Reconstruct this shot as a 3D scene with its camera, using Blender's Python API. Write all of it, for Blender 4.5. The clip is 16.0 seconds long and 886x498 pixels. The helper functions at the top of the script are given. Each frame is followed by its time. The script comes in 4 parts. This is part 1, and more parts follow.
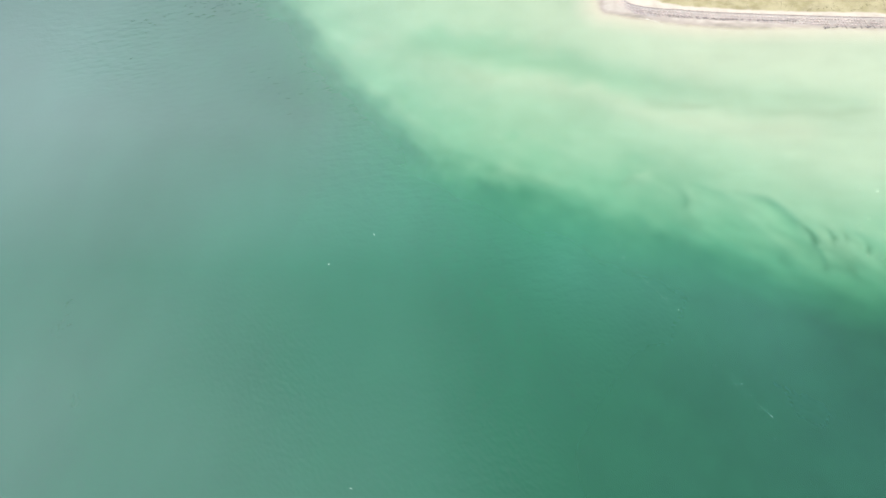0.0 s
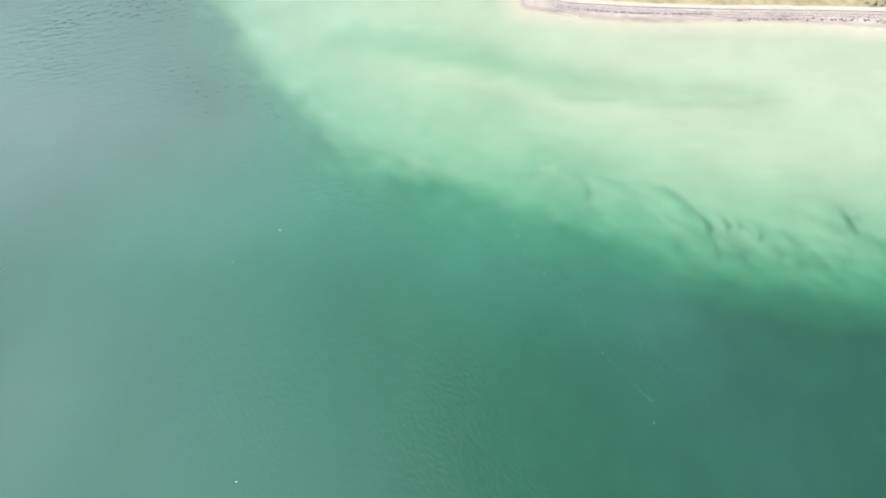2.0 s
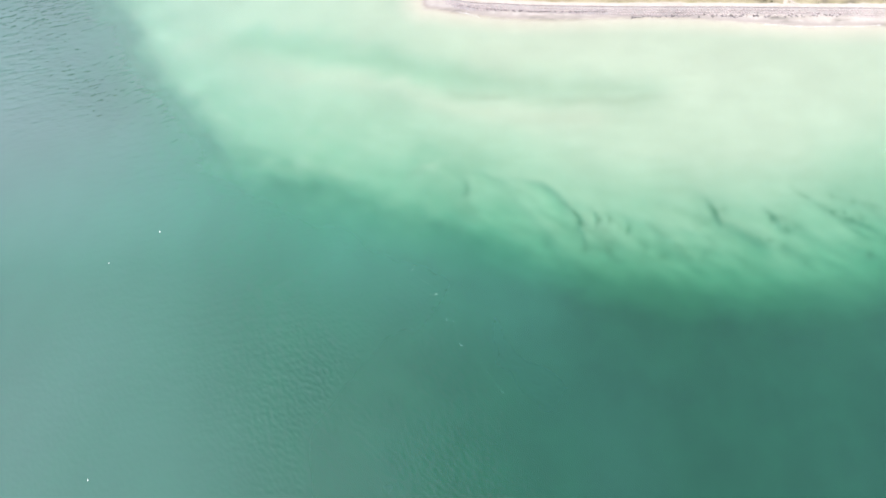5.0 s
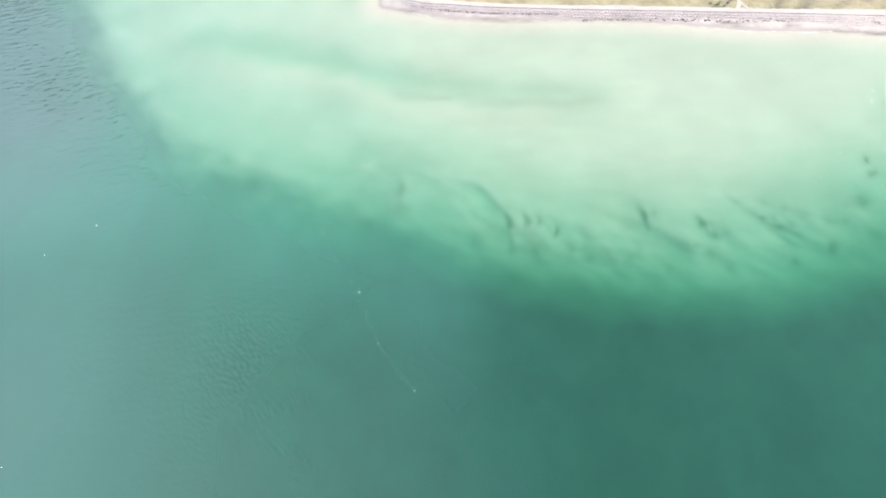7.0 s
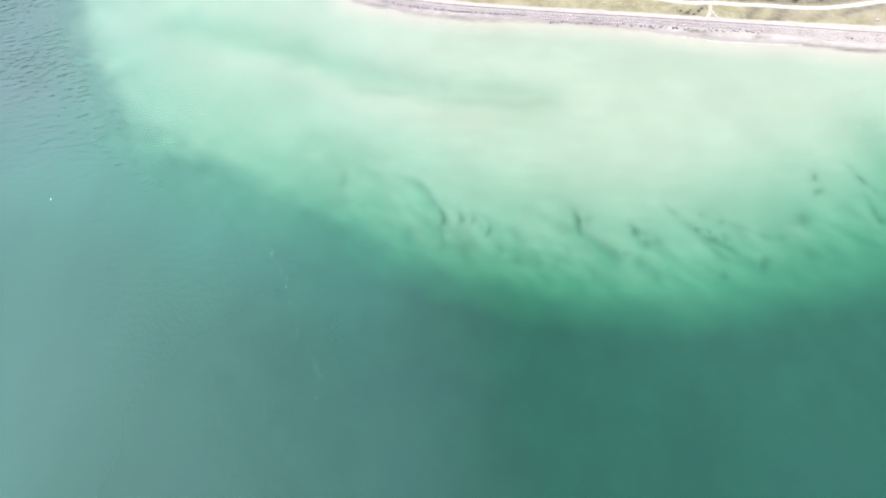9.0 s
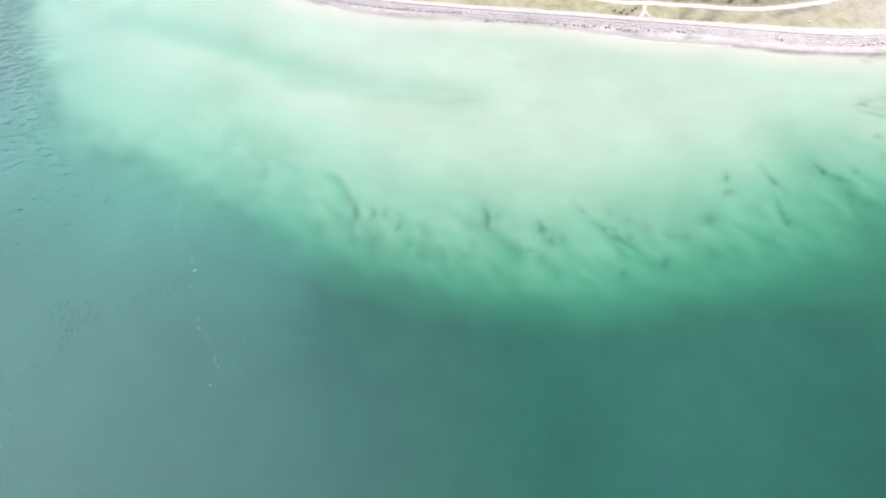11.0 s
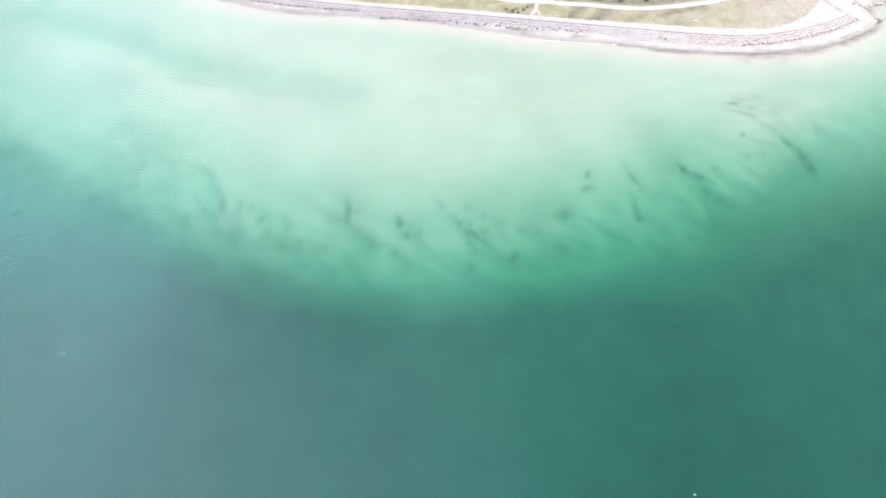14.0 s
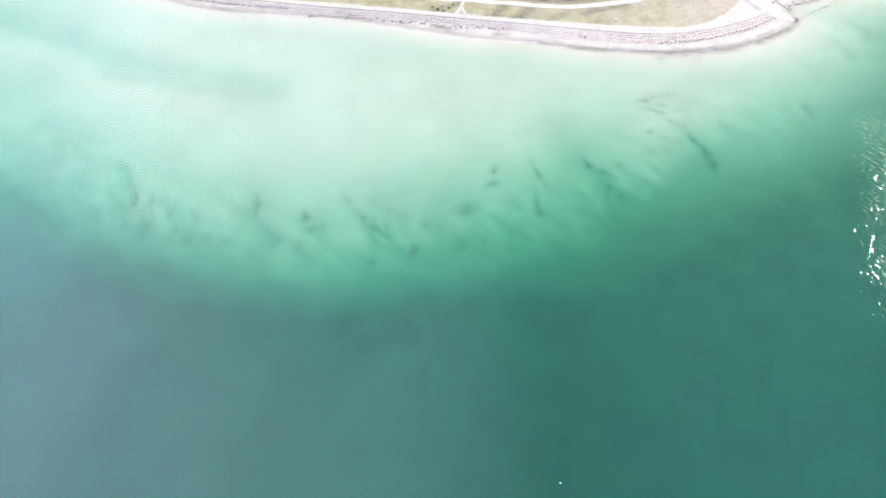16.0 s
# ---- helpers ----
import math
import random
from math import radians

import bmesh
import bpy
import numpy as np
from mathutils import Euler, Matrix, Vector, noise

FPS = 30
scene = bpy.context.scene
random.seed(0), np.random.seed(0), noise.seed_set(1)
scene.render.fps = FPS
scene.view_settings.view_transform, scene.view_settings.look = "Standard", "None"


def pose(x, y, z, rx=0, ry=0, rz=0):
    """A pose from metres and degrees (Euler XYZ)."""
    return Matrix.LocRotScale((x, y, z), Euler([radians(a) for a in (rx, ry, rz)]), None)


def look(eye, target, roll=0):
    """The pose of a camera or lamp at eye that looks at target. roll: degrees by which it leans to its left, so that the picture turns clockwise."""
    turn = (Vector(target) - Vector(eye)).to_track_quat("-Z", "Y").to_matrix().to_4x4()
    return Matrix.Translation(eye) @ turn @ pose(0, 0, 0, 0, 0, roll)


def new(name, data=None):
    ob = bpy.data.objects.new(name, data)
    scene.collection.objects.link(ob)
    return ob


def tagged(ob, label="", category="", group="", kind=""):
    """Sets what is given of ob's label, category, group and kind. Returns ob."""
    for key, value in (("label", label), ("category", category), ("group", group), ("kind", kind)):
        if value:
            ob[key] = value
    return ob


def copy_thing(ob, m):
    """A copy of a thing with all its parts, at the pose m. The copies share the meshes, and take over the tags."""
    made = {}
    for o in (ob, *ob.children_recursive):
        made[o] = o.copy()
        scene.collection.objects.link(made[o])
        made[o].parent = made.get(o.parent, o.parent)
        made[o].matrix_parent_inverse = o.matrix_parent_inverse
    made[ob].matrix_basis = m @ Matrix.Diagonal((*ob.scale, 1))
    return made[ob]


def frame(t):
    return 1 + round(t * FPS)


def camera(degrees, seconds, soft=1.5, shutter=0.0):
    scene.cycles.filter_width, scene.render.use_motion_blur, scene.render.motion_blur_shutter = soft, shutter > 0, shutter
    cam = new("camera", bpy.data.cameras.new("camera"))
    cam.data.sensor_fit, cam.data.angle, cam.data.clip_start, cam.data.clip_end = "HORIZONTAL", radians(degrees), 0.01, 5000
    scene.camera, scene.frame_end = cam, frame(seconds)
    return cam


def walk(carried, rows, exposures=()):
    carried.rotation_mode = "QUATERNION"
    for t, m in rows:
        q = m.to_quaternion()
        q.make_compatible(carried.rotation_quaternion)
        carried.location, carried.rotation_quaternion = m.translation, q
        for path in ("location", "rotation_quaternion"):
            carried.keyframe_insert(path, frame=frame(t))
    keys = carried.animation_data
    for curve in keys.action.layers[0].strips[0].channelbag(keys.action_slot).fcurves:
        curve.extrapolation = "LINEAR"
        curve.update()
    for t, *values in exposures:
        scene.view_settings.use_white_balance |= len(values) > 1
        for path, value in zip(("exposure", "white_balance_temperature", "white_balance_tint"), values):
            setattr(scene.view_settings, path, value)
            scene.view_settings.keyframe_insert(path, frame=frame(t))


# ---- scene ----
# ---------------------------------------------------------------- camera and its flight
cam = camera(80.5, 16.0, soft=1.9)
PATH = [
    (0, (2.682, -4.008, 99.273), (2.58, -2.965, 97.57), -4.9),
    (0.5, (7.7, -4.204, 99.263), (7.606, -3.164, 97.557), -4.7),
    (1, (12.685, -4.391, 99.247), (12.6, -3.352, 97.54), -4.6),
    (1.5, (17.62, -4.626, 99.239), (17.544, -3.588, 97.531), -4.5),
    (2, (22.433, -4.954, 99.246), (22.364, -3.92, 97.535), -4.4),
    (2.5, (27.073, -5.362, 99.268), (27.01, -4.328, 97.557), -4.4),
    (3, (31.581, -5.771, 99.303), (31.523, -4.738, 97.591), -4.3),
    (3.5, (36.007, -6.12, 99.344), (35.954, -5.087, 97.633), -4.3),
    (4, (40.385, -6.375, 99.381), (40.338, -5.343, 97.669), -4.1),
    (4.5, (44.755, -6.548, 99.401), (44.71, -5.516, 97.689), -4.1),
    (5, (49.132, -6.739, 99.422), (49.089, -5.706, 97.71), -4.2),
    (7.5, (71.695, -7.481, 99.628), (71.608, -6.453, 97.915), -4.6),
    (8, (76.721, -7.619, 99.642), (76.613, -6.594, 97.928), -4.8),
    (8.5, (81.989, -7.708, 99.661), (81.852, -6.687, 97.947), -5.0),
    (9, (87.439, -7.728, 99.665), (87.285, -6.71, 97.95), -4.9),
    (11.5, (115.552, -7.064, 99.426), (115.367, -6.054, 97.71), -5.4),
    (12, (121.081, -6.807, 99.375), (120.894, -5.797, 97.659), -5.4),
    (12.5, (126.583, -6.544, 99.32), (126.394, -5.536, 97.603), -5.5),
    (13, (132.104, -6.333, 99.262), (131.913, -5.325, 97.545), -5.5),
    (13.5, (137.621, -6.087, 99.141), (137.428, -5.081, 97.424), -5.5),
    (14, (143.23, -5.891, 99.039), (143.033, -4.886, 97.321), -5.5),
    (14.5, (148.926, -5.797, 98.956), (148.728, -4.792, 97.238), -5.5),
    (15, (154.527, -5.756, 98.9), (154.328, -4.751, 97.183), -5.5),
    (15.5, (160.095, -5.623, 98.848), (159.896, -4.618, 97.13), -5.5),
    (16, (165.506, -5.404, 98.8), (165.308, -4.4, 97.082), -5.4),
]
EXPOSURES = [(0.0, 0.52, 6900, 2), (2.0, 0.54, 6800, 5), (5.0, 0.59, 6540, 9), (9.0, 0.57, 6280, 8), (12.5, 0.59, 6130, 8), (16.0, 0.55, 6000, 7)]
walk(cam, [(t, look(eye, target, roll)) for t, eye, target, roll in PATH], EXPOSURES)

# ---------------------------------------------------------------- sky and sun
SUN_AZ, SUN_EL = 31.0, 30.0          # degrees from +x towards +y, and above the horizon
SUN_STRENGTH = 5.3
SKY_STRENGTH = 0.05
CLOUD = 5.2


def nodes_of(owner):
    owner.use_nodes = True
    tree = owner.node_tree
    tree.nodes.clear()
    return tree


def node(tree, kind, ins=None, **props):
    """One node: props are set, ins are values or sockets by input name or index."""
    n = tree.nodes.new(kind)
    for key, value in props.items():
        setattr(n, key, value)
    for key, value in (ins or {}).items():
        if isinstance(value, bpy.types.NodeSocket):
            tree.links.new(value, n.inputs[key])
        else:
            n.inputs[key].default_value = value
    return n


def ramp(tree, fac, stops):
    n = tree.nodes.new("ShaderNodeValToRGB")
    tree.links.new(fac, n.inputs[0])
    el = n.color_ramp.elements
    while len(el) < len(stops):
        el.new(0.5)
    for e, (p, c) in zip(el, stops):
        e.position = p
        e.color = (c, c, c, 1) if isinstance(c, (int, float)) else (*c, 1)
    return n.outputs[0]


def math_node(tree, op, a, b=0.0, clamp=False):
    return node(tree, "ShaderNodeMath", {0: a, 1: b}, operation=op, use_clamp=clamp).outputs[0]


def mix_col(tree, fac, a, b, mode="MIX"):
    n = tree.nodes.new("ShaderNodeMix")
    n.data_type, n.blend_type = "RGBA", mode
    for key, value in ((0, fac), (6, a), (7, b)):
        if isinstance(value, bpy.types.NodeSocket):
            tree.links.new(value, n.inputs[key])
        else:
            n.inputs[key].default_value = (*value, 1) if isinstance(value, tuple) and len(value) == 3 else value
    return n.outputs[2]


world = bpy.data.worlds.new("hazy_sky")
scene.world = world
wt = nodes_of(world)
sky = node(wt, "ShaderNodeTexSky", sky_type="NISHITA", sun_disc=False, sun_elevation=radians(SUN_EL),
           sun_rotation=radians(90 - SUN_AZ), air_density=1.0, dust_density=0.3, ozone_density=1.0)
coord = node(wt, "ShaderNodeTexCoord").outputs["Generated"]
drift = node(wt, "ShaderNodeMapping", {"Vector": coord, "Location": (0.35, 0.1, 0.0), "Scale": (1.0, 0.7, 1.5)}).outputs[0]
cl = node(wt, "ShaderNodeTexNoise", {"Vector": drift, "Scale": 1.3, "Detail": 3.0, "Roughness": 0.5}).outputs[0]
cover = ramp(wt, cl, [(0.15, 0.0), (0.62, 1.0)])
# sunlit cloud fills the west; the sky under the sun is clearer and darker
away = node(wt, "ShaderNodeVectorMath", {0: coord, 1: (-1.0, -0.15, 0.0)}, operation="DOT_PRODUCT").outputs["Value"]
lit = math_node(wt, "MULTIPLY_ADD", away, 1.42, True)
wt.nodes[-1].inputs[2].default_value = 0.19
cloud_col = mix_col(wt, lit, (0.045 * CLOUD, 0.048 * CLOUD, 0.052 * CLOUD), (1.10 * CLOUD, 1.07 * CLOUD, 1.44 * CLOUD))
# the cloud thins towards the horizon
height = node(wt, "ShaderNodeSeparateXYZ", {0: coord}).outputs[2]
veil = math_node(wt, "MULTIPLY_ADD", height, 2.3, True)
wt.nodes[-1].inputs[2].default_value = -0.7
cover = math_node(wt, "MULTIPLY", cover, veil)
sky_lit = node(wt, "ShaderNodeVectorMath", {0: sky.outputs[0], 3: SKY_STRENGTH}, operation="SCALE").outputs[0]
both = mix_col(wt, cover, sky_lit, cloud_col)
bg = node(wt, "ShaderNodeBackground", {"Color": both, "Strength": 1.0})
wt.links.new(bg.outputs[0], node(wt, "ShaderNodeOutputWorld").inputs[0])

sun = new("sun", bpy.data.lights.new("sun", "SUN"))
sun.data.energy, sun.data.angle, sun.data.color = SUN_STRENGTH, radians(0.55), (1.0, 0.93, 0.76)
sdir = Vector((math.cos(radians(SUN_EL)) * math.cos(radians(SUN_AZ)), math.cos(radians(SUN_EL)) * math.sin(radians(SUN_AZ)), math.sin(radians(SUN_EL))))
sun.matrix_world = look(sdir * 500, (0, 0, 0))


# ---------------------------------------------------------------- the plan: shore, sandbank, kerb, track
def spline(ctrl, step=2.0):
    """A smooth line through control points (Catmull-Rom), as an n x 2 array."""
    p = np.array(ctrl, float)
    p = np.vstack([2 * p[0] - p[1], p, 2 * p[-1] - p[-2]])
    out = []
    for i in range(1, len(p) - 2):
        n = max(1, int(np.linalg.norm(p[i + 1] - p[i]) / step))
        for k in range(n):
            t = k / n
            out.append(0.5 * (2 * p[i] + (p[i + 1] - p[i - 1]) * t + (2 * p[i - 1] - 5 * p[i] + 4 * p[i + 1] - p[i + 2]) * t ** 2
                              + (3 * p[i] - p[i - 1] - 3 * p[i + 1] + p[i + 2]) * t ** 3))
    out.append(p[-2])
    return np.array(out)


def line_distance(px, py, line):
    """Distance from points to a line of segments."""
    best = np.full(px.shape, 1e9)
    for (ax, ay), (bx, by) in zip(line[:-1], line[1:]):
        dx, dy = bx - ax, by - ay
        t = np.clip(((px - ax) * dx + (py - ay) * dy) / (dx * dx + dy * dy + 1e-9), 0, 1)
        best = np.minimum(best, (px - ax - t * dx) ** 2 + (py - ay - t * dy) ** 2)
    return np.sqrt(best)


def right_of(px, py, line):
    """Distance to a line and whether a point lies on its right-hand side."""
    best, right = np.full(px.shape, 1e9), np.zeros(px.shape, bool)
    for (ax, ay), (bx, by) in zip(line[:-1], line[1:]):
        dx, dy = bx - ax, by - ay
        t = np.clip(((px - ax) * dx + (py - ay) * dy) / (dx * dx + dy * dy + 1e-9), 0, 1)
        d = (px - ax - t * dx) ** 2 + (py - ay - t * dy) ** 2
        side = dx * (py - ay) - dy * (px - ax) < 0
        right = np.where(d < best, side, right)
        best = np.minimum(best, d)
    return np.sqrt(best), right


def inside(px, py, poly):
    r = np.zeros(px.shape, bool)
    for (ax, ay), (bx, by) in zip(poly, np.roll(poly, -1, 0)):
        hit = ((ay > py) != (by > py)) & (px < (bx - ax) * (py - ay) / (by - ay + 1e-12) + ax)
        r ^= hit
    return r


def resample(line, step, start=0.0):
    """Points at even steps along a line, with the unit tangent there."""
    seg = np.linalg.norm(np.diff(line, axis=0), axis=1)
    s = np.concatenate([[0], np.cumsum(seg)])
    q = np.arange(start, s[-1], step)
    x, y = np.interp(q, s, line[:, 0]), np.interp(q, s, line[:, 1])
    x2, y2 = np.interp(q + 0.3, s, line[:, 0]), np.interp(q + 0.3, s, line[:, 1])
    x1, y1 = np.interp(q - 0.3, s, line[:, 0]), np.interp(q - 0.3, s, line[:, 1])
    t = np.stack([x2 - x1, y2 - y1], 1)
    return np.stack([x, y], 1), t / np.linalg.norm(t, axis=1)[:, None]


SHORE = spline([(120.0, 420.0), (62.0, 210.0), (46.2, 159.7), (42.5, 142.0), (45.9, 139.6), (49.4, 138.2), (56.3, 136.4), (65.2, 134.0), (75.4, 132.3), (92.1, 131.4),
                (108.7, 130.7), (118.2, 129.6), (125.2, 128.4), (140.1, 125.7), (155.0, 123.1), (170.0, 122.3), (184.4, 120.2), (192.0, 119.5), (205.0, 119.3), (214.4, 119.8),
                (222.3, 121.2), (230.3, 124.0), (238.4, 128.6), (243.4, 132.5), (245.4, 135.2), (244.0, 139.2), (246.9, 142.8), (255.9, 146.8), (279.9, 158.2), (330.0, 200.0),
                (400.0, 420.0)])
LAND = np.vstack([SHORE, [(420, 700), (100, 700)]])
BANK = spline([(-150.0, 420.0), (-85.0, 200.0), (-54.5, 143.0), (-43.3, 122.7), (-30.3, 104.4), (-17.1, 92.2), (-3.5, 80.0), (12.3, 72.1), (26.2, 65.9), (35.5, 61.6),
                (50.1, 55.7), (64.2, 49.9), (79.2, 44.8), (95.1, 41.7), (112.0, 39.6), (130.0, 39.9), (150.0, 42.6), (166.7, 47.1), (182.8, 52.1), (196.1, 61.9),
                (217.0, 74.5), (239.1, 88.4), (253.0, 100.7), (266.8, 115.9), (288.9, 151.0), (340.0, 200.0), (420.0, 420.0)], 3.0)
BANK_AREA = np.vstack([BANK, [(420, 900), (-150, 900)]])
INLAND = 0.9                          # the land lines lie this much further from the shore
KERB = spline([(51.8, 157.9), (49.4, 150.0), (49.8, 143.8), (53.8, 141.0), (58.5, 139.7), (64.1, 138.9), (75.3, 137.1), (92.1, 135.3), (108.5, 133.8), (119.6, 132.9),
                (132.1, 131.9), (140.4, 131.1), (155.7, 129.7), (167.0, 128.7), (177.0, 127.7), (192.2, 126.3), (205.7, 125.8), (215.0, 127.1), (223.1, 129.5), (231.5, 133.3),
                (238.1, 137.4)], 1.0)
KERB_AREA = np.vstack([KERB, [(300, 420), (150, 600), (60, 420)]])
GRASS = spline([(54.4, 150.2), (56.6, 145.4), (60.6, 141.5), (66.3, 139.7), (78.1, 137.8), (95.1, 135.8), (110.0, 134.7), (130.0, 133.1), (146.0, 131.7), (156.0, 130.6),
                (171.0, 129.6), (188.0, 128.4), (203.0, 127.8), (212.0, 128.2), (218.6, 129.9), (223.8, 133.3), (228.0, 137.6), (231.8, 143.3), (236.0, 152.0)], 1.0)
GRASS[:, 1] += INLAND
GRASS_AREA = np.vstack([GRASS, [(300, 420), (150, 600), (60, 420)]])
TRACK = spline([(70, 165), (100, 152), (125, 142.5), (142.5, 138.3), (152, 137.6), (164, 137.0), (172, 136.1), (180, 135.8), (188, 136.6), (196, 138.3),
                (203, 140.4), (214, 146), (225, 156), (232, 175)], 1.0)
BRANCH = spline([(148.3, 130.7), (149.6, 132.6), (150.2, 135.0), (150.6, 137.6)], 0.7)
FORK = spline([(151.6, 131.0), (150.8, 132.6), (150.2, 134.6)], 0.7)
for path in (TRACK, BRANCH, FORK):
    path[:, 1] += INLAND
CREST = spline([(-25, 130.2), (-3, 117.2), (18, 110.2), (35, 104.2), (48, 97.5), (66, 93.2), (86, 91)], 3.0)
TROUGH = spline([(-14, 127), (12, 123), (40, 111), (71, 104), (101, 100.5)], 3.0)
# slip faces of the sand ridge, coloured darker than the sand beside them
SMEARS = [spline([(50, 102.6), (56, 101.2), (64, 100.2)], 2.0), spline([(74, 98.6), (84, 97.0), (96, 96.8), (106, 98.0)], 2.0)]
# scarps where the current has scoured a pool on the right-hand side: line, depth, reach
SCARPS_WEST = [
    ([(42.4, 77.5), (39.9, 76.1), (37.8, 73.4), (35.5, 69.0)], 0.3, 5.5),
    ([(51.1, 75.3), (52.5, 71.8), (53.0, 70.1), (51.9, 68.2)], 0.24, 5.5),
    ([(58.4, 74.1), (66.4, 72.1), (71.5, 70.0), (74.3, 66.7), (76.6, 63.2), (78.0, 60.1), (78.0, 58.2)], 0.36, 6),
    ([(13.6, 88.3), (11.3, 85.3), (10.1, 81.0), (10.0, 76.6)], 0.2, 6),
    ([(0.6, 91.7), (-1.9, 88.4), (-2.8, 82.0)], 0.14, 5),
    ([(81.1, 62.7), (82.0, 61.1), (81.8, 59.4)], 0.22, 2.2),
]
SCARPS_EAST = [
    ([(106.8, 66.2), (108.7, 62.3), (108.9, 58.7)], 0.3, 3.6),
    ([(118.6, 63.8), (120.6, 60.8), (121.4, 57.9)], 0.28, 3.4),
    ([(131.2, 63.1), (134.3, 59.8), (138.5, 56.7)], 0.26, 3.8),
    ([(110.0, 58.2), (113.0, 55.6), (116.5, 52.5)], 0.2, 3.0),
    ([(172.9, 78.3), (173.8, 71.8), (174.3, 68.5), (175.3, 64.0)], 0.2, 3.0),
    ([(185.2, 81.0), (186.5, 79.1), (190.0, 76.9)], 0.22, 4.5),
    ([(209.5, 92.6), (210.9, 89.5), (214.4, 86.0), (215.4, 80.7)], 0.22, 3.4),
]
SCARPS = SCARPS_WEST + SCARPS_EAST


# eelgrass strips on the bank: line, half width, thickness of growth at its lower end
WEEDS_WEST = [
    ([(35.8, 69.3), (38.1, 73.8), (39.9, 75.9), (42.0, 77.2)], 0.5, 0.34), ([(51.3, 74.5), (52.4, 71.8), (53.0, 70.1), (52.1, 68.5)], 0.5, 0.5), ([(61.8, 73.5), (66.3, 71.9), (71.5, 70.0), (74.3, 66.5)], 0.5, 0.16),
    ([(74.3, 66.5), (76.4, 63.3), (77.8, 60.1), (78.1, 58.5)], 0.5, 0.75), ([(80.9, 62.7), (81.9, 61.1), (81.8, 59.5)], 0.42, 0.62), ([(84.0, 62.1), (84.6, 60.5), (84.7, 59.4)], 0.42, 0.55),
    ([(87.9, 61.4), (88.8, 58.8), (88.3, 56.3)], 0.38, 0.6), ([(88.3, 56.3), (89.4, 54.6), (91.4, 52.1)], 0.5, 0.36), ([(69.9, 55.4), (70.4, 54.2)], 1.0, 0.42),
    ([(77.9, 53.5), (78.2, 52.2)], 0.8, 0.42), ([(82.5, 52.5), (83.6, 51.3)], 1.4, 0.26),
]
WEEDS_FOOT = [
    ([(91.7, 59.5), (94.3, 56.6), (97.4, 54.5)], 0.45, 0.24), ([(97.4, 54.5), (98.9, 52.4), (100.0, 49.3)], 0.7, 0.42), ([(93.3, 49.7), (94.9, 49.4)], 0.8, 0.36),
    ([(101.3, 49.0), (102.4, 48.1)], 0.9, 0.24), ([(103.3, 49.9), (104.2, 50.6)], 0.6, 0.25), ([(77.1, 55.4), (78.3, 53.1)], 0.8, 0.22),
    ([(111.6, 50.2), (111.6, 46.3)], 1.4, 0.28), ([(120.2, 52.8), (121.4, 50.7)], 1.1, 0.34), ([(123.2, 50.6), (124.6, 47.3)], 0.7, 0.34),
    ([(138.7, 50.1), (138.9, 48.1)], 0.55, 0.5), ([(147.9, 53.6), (147.5, 51.4)], 0.85, 0.6), ([(157.9, 56.2), (158.3, 54.3)], 1.2, 0.26),
]
WEEDS_MIDDLE = [
    ([(107.2, 65.4), (108.7, 62.3), (108.8, 59.0)], 0.45, 0.75), ([(111.0, 63.7), (110.8, 61.2)], 0.5, 0.24), ([(110.0, 58.2), (113.0, 55.6), (116.4, 52.6)], 0.7, 0.5),
    ([(117.6, 52.9), (118.7, 52.7)], 0.6, 0.3), ([(119.6, 60.2), (121.0, 59.4), (121.4, 58.2)], 0.55, 0.72), ([(121.9, 56.8), (123.4, 55.1)], 0.6, 0.42),
    ([(123.5, 55.1), (126.0, 55.9)], 0.55, 0.3), ([(122.6, 60.2), (123.5, 58.1)], 0.5, 0.24), ([(127.7, 67.6), (129.2, 65.0), (130.6, 63.5)], 0.3, 0.4),
    ([(131.8, 62.4), (133.9, 60.2), (135.0, 59.4)], 0.6, 0.6), ([(136.2, 63.6), (136.7, 63.4)], 0.35, 0.34), ([(135.8, 60.4), (137.3, 58.9)], 0.45, 0.42),
    ([(135.5, 58.1), (137.3, 57.1), (138.3, 56.9)], 0.65, 0.66), ([(139.0, 59.1), (140.3, 57.0)], 0.5, 0.42), ([(139.4, 61.4), (140.4, 62.2)], 0.45, 0.3),
]
WEEDS_EAST = [
    ([(141.5, 62.3), (143.0, 61.2), (145.3, 60.3)], 0.6, 0.3), ([(145.3, 60.3), (147.8, 59.1), (149.7, 58.1)], 0.7, 0.36), ([(150.1, 57.8), (153.1, 58.8)], 0.55, 0.3),
    ([(154.4, 62.6), (156.7, 63.1), (158.5, 63.7)], 1.35, 0.62), ([(160.9, 69.7), (162.8, 70.7), (164.0, 71.3)], 0.75, 0.55), ([(163.9, 77.0), (163.8, 75.3)], 0.38, 0.8),
    ([(171.5, 80.8), (172.8, 78.7), (174.2, 75.6)], 0.4, 0.6), ([(174.1, 75.9), (174.9, 74.7)], 0.5, 0.75), ([(175.6, 74.2), (176.4, 72.1)], 0.6, 0.34),
    ([(173.8, 71.5), (174.2, 68.5), (174.8, 66.1)], 0.55, 0.4), ([(174.8, 66.1), (175.3, 64.2)], 0.7, 0.5),
]
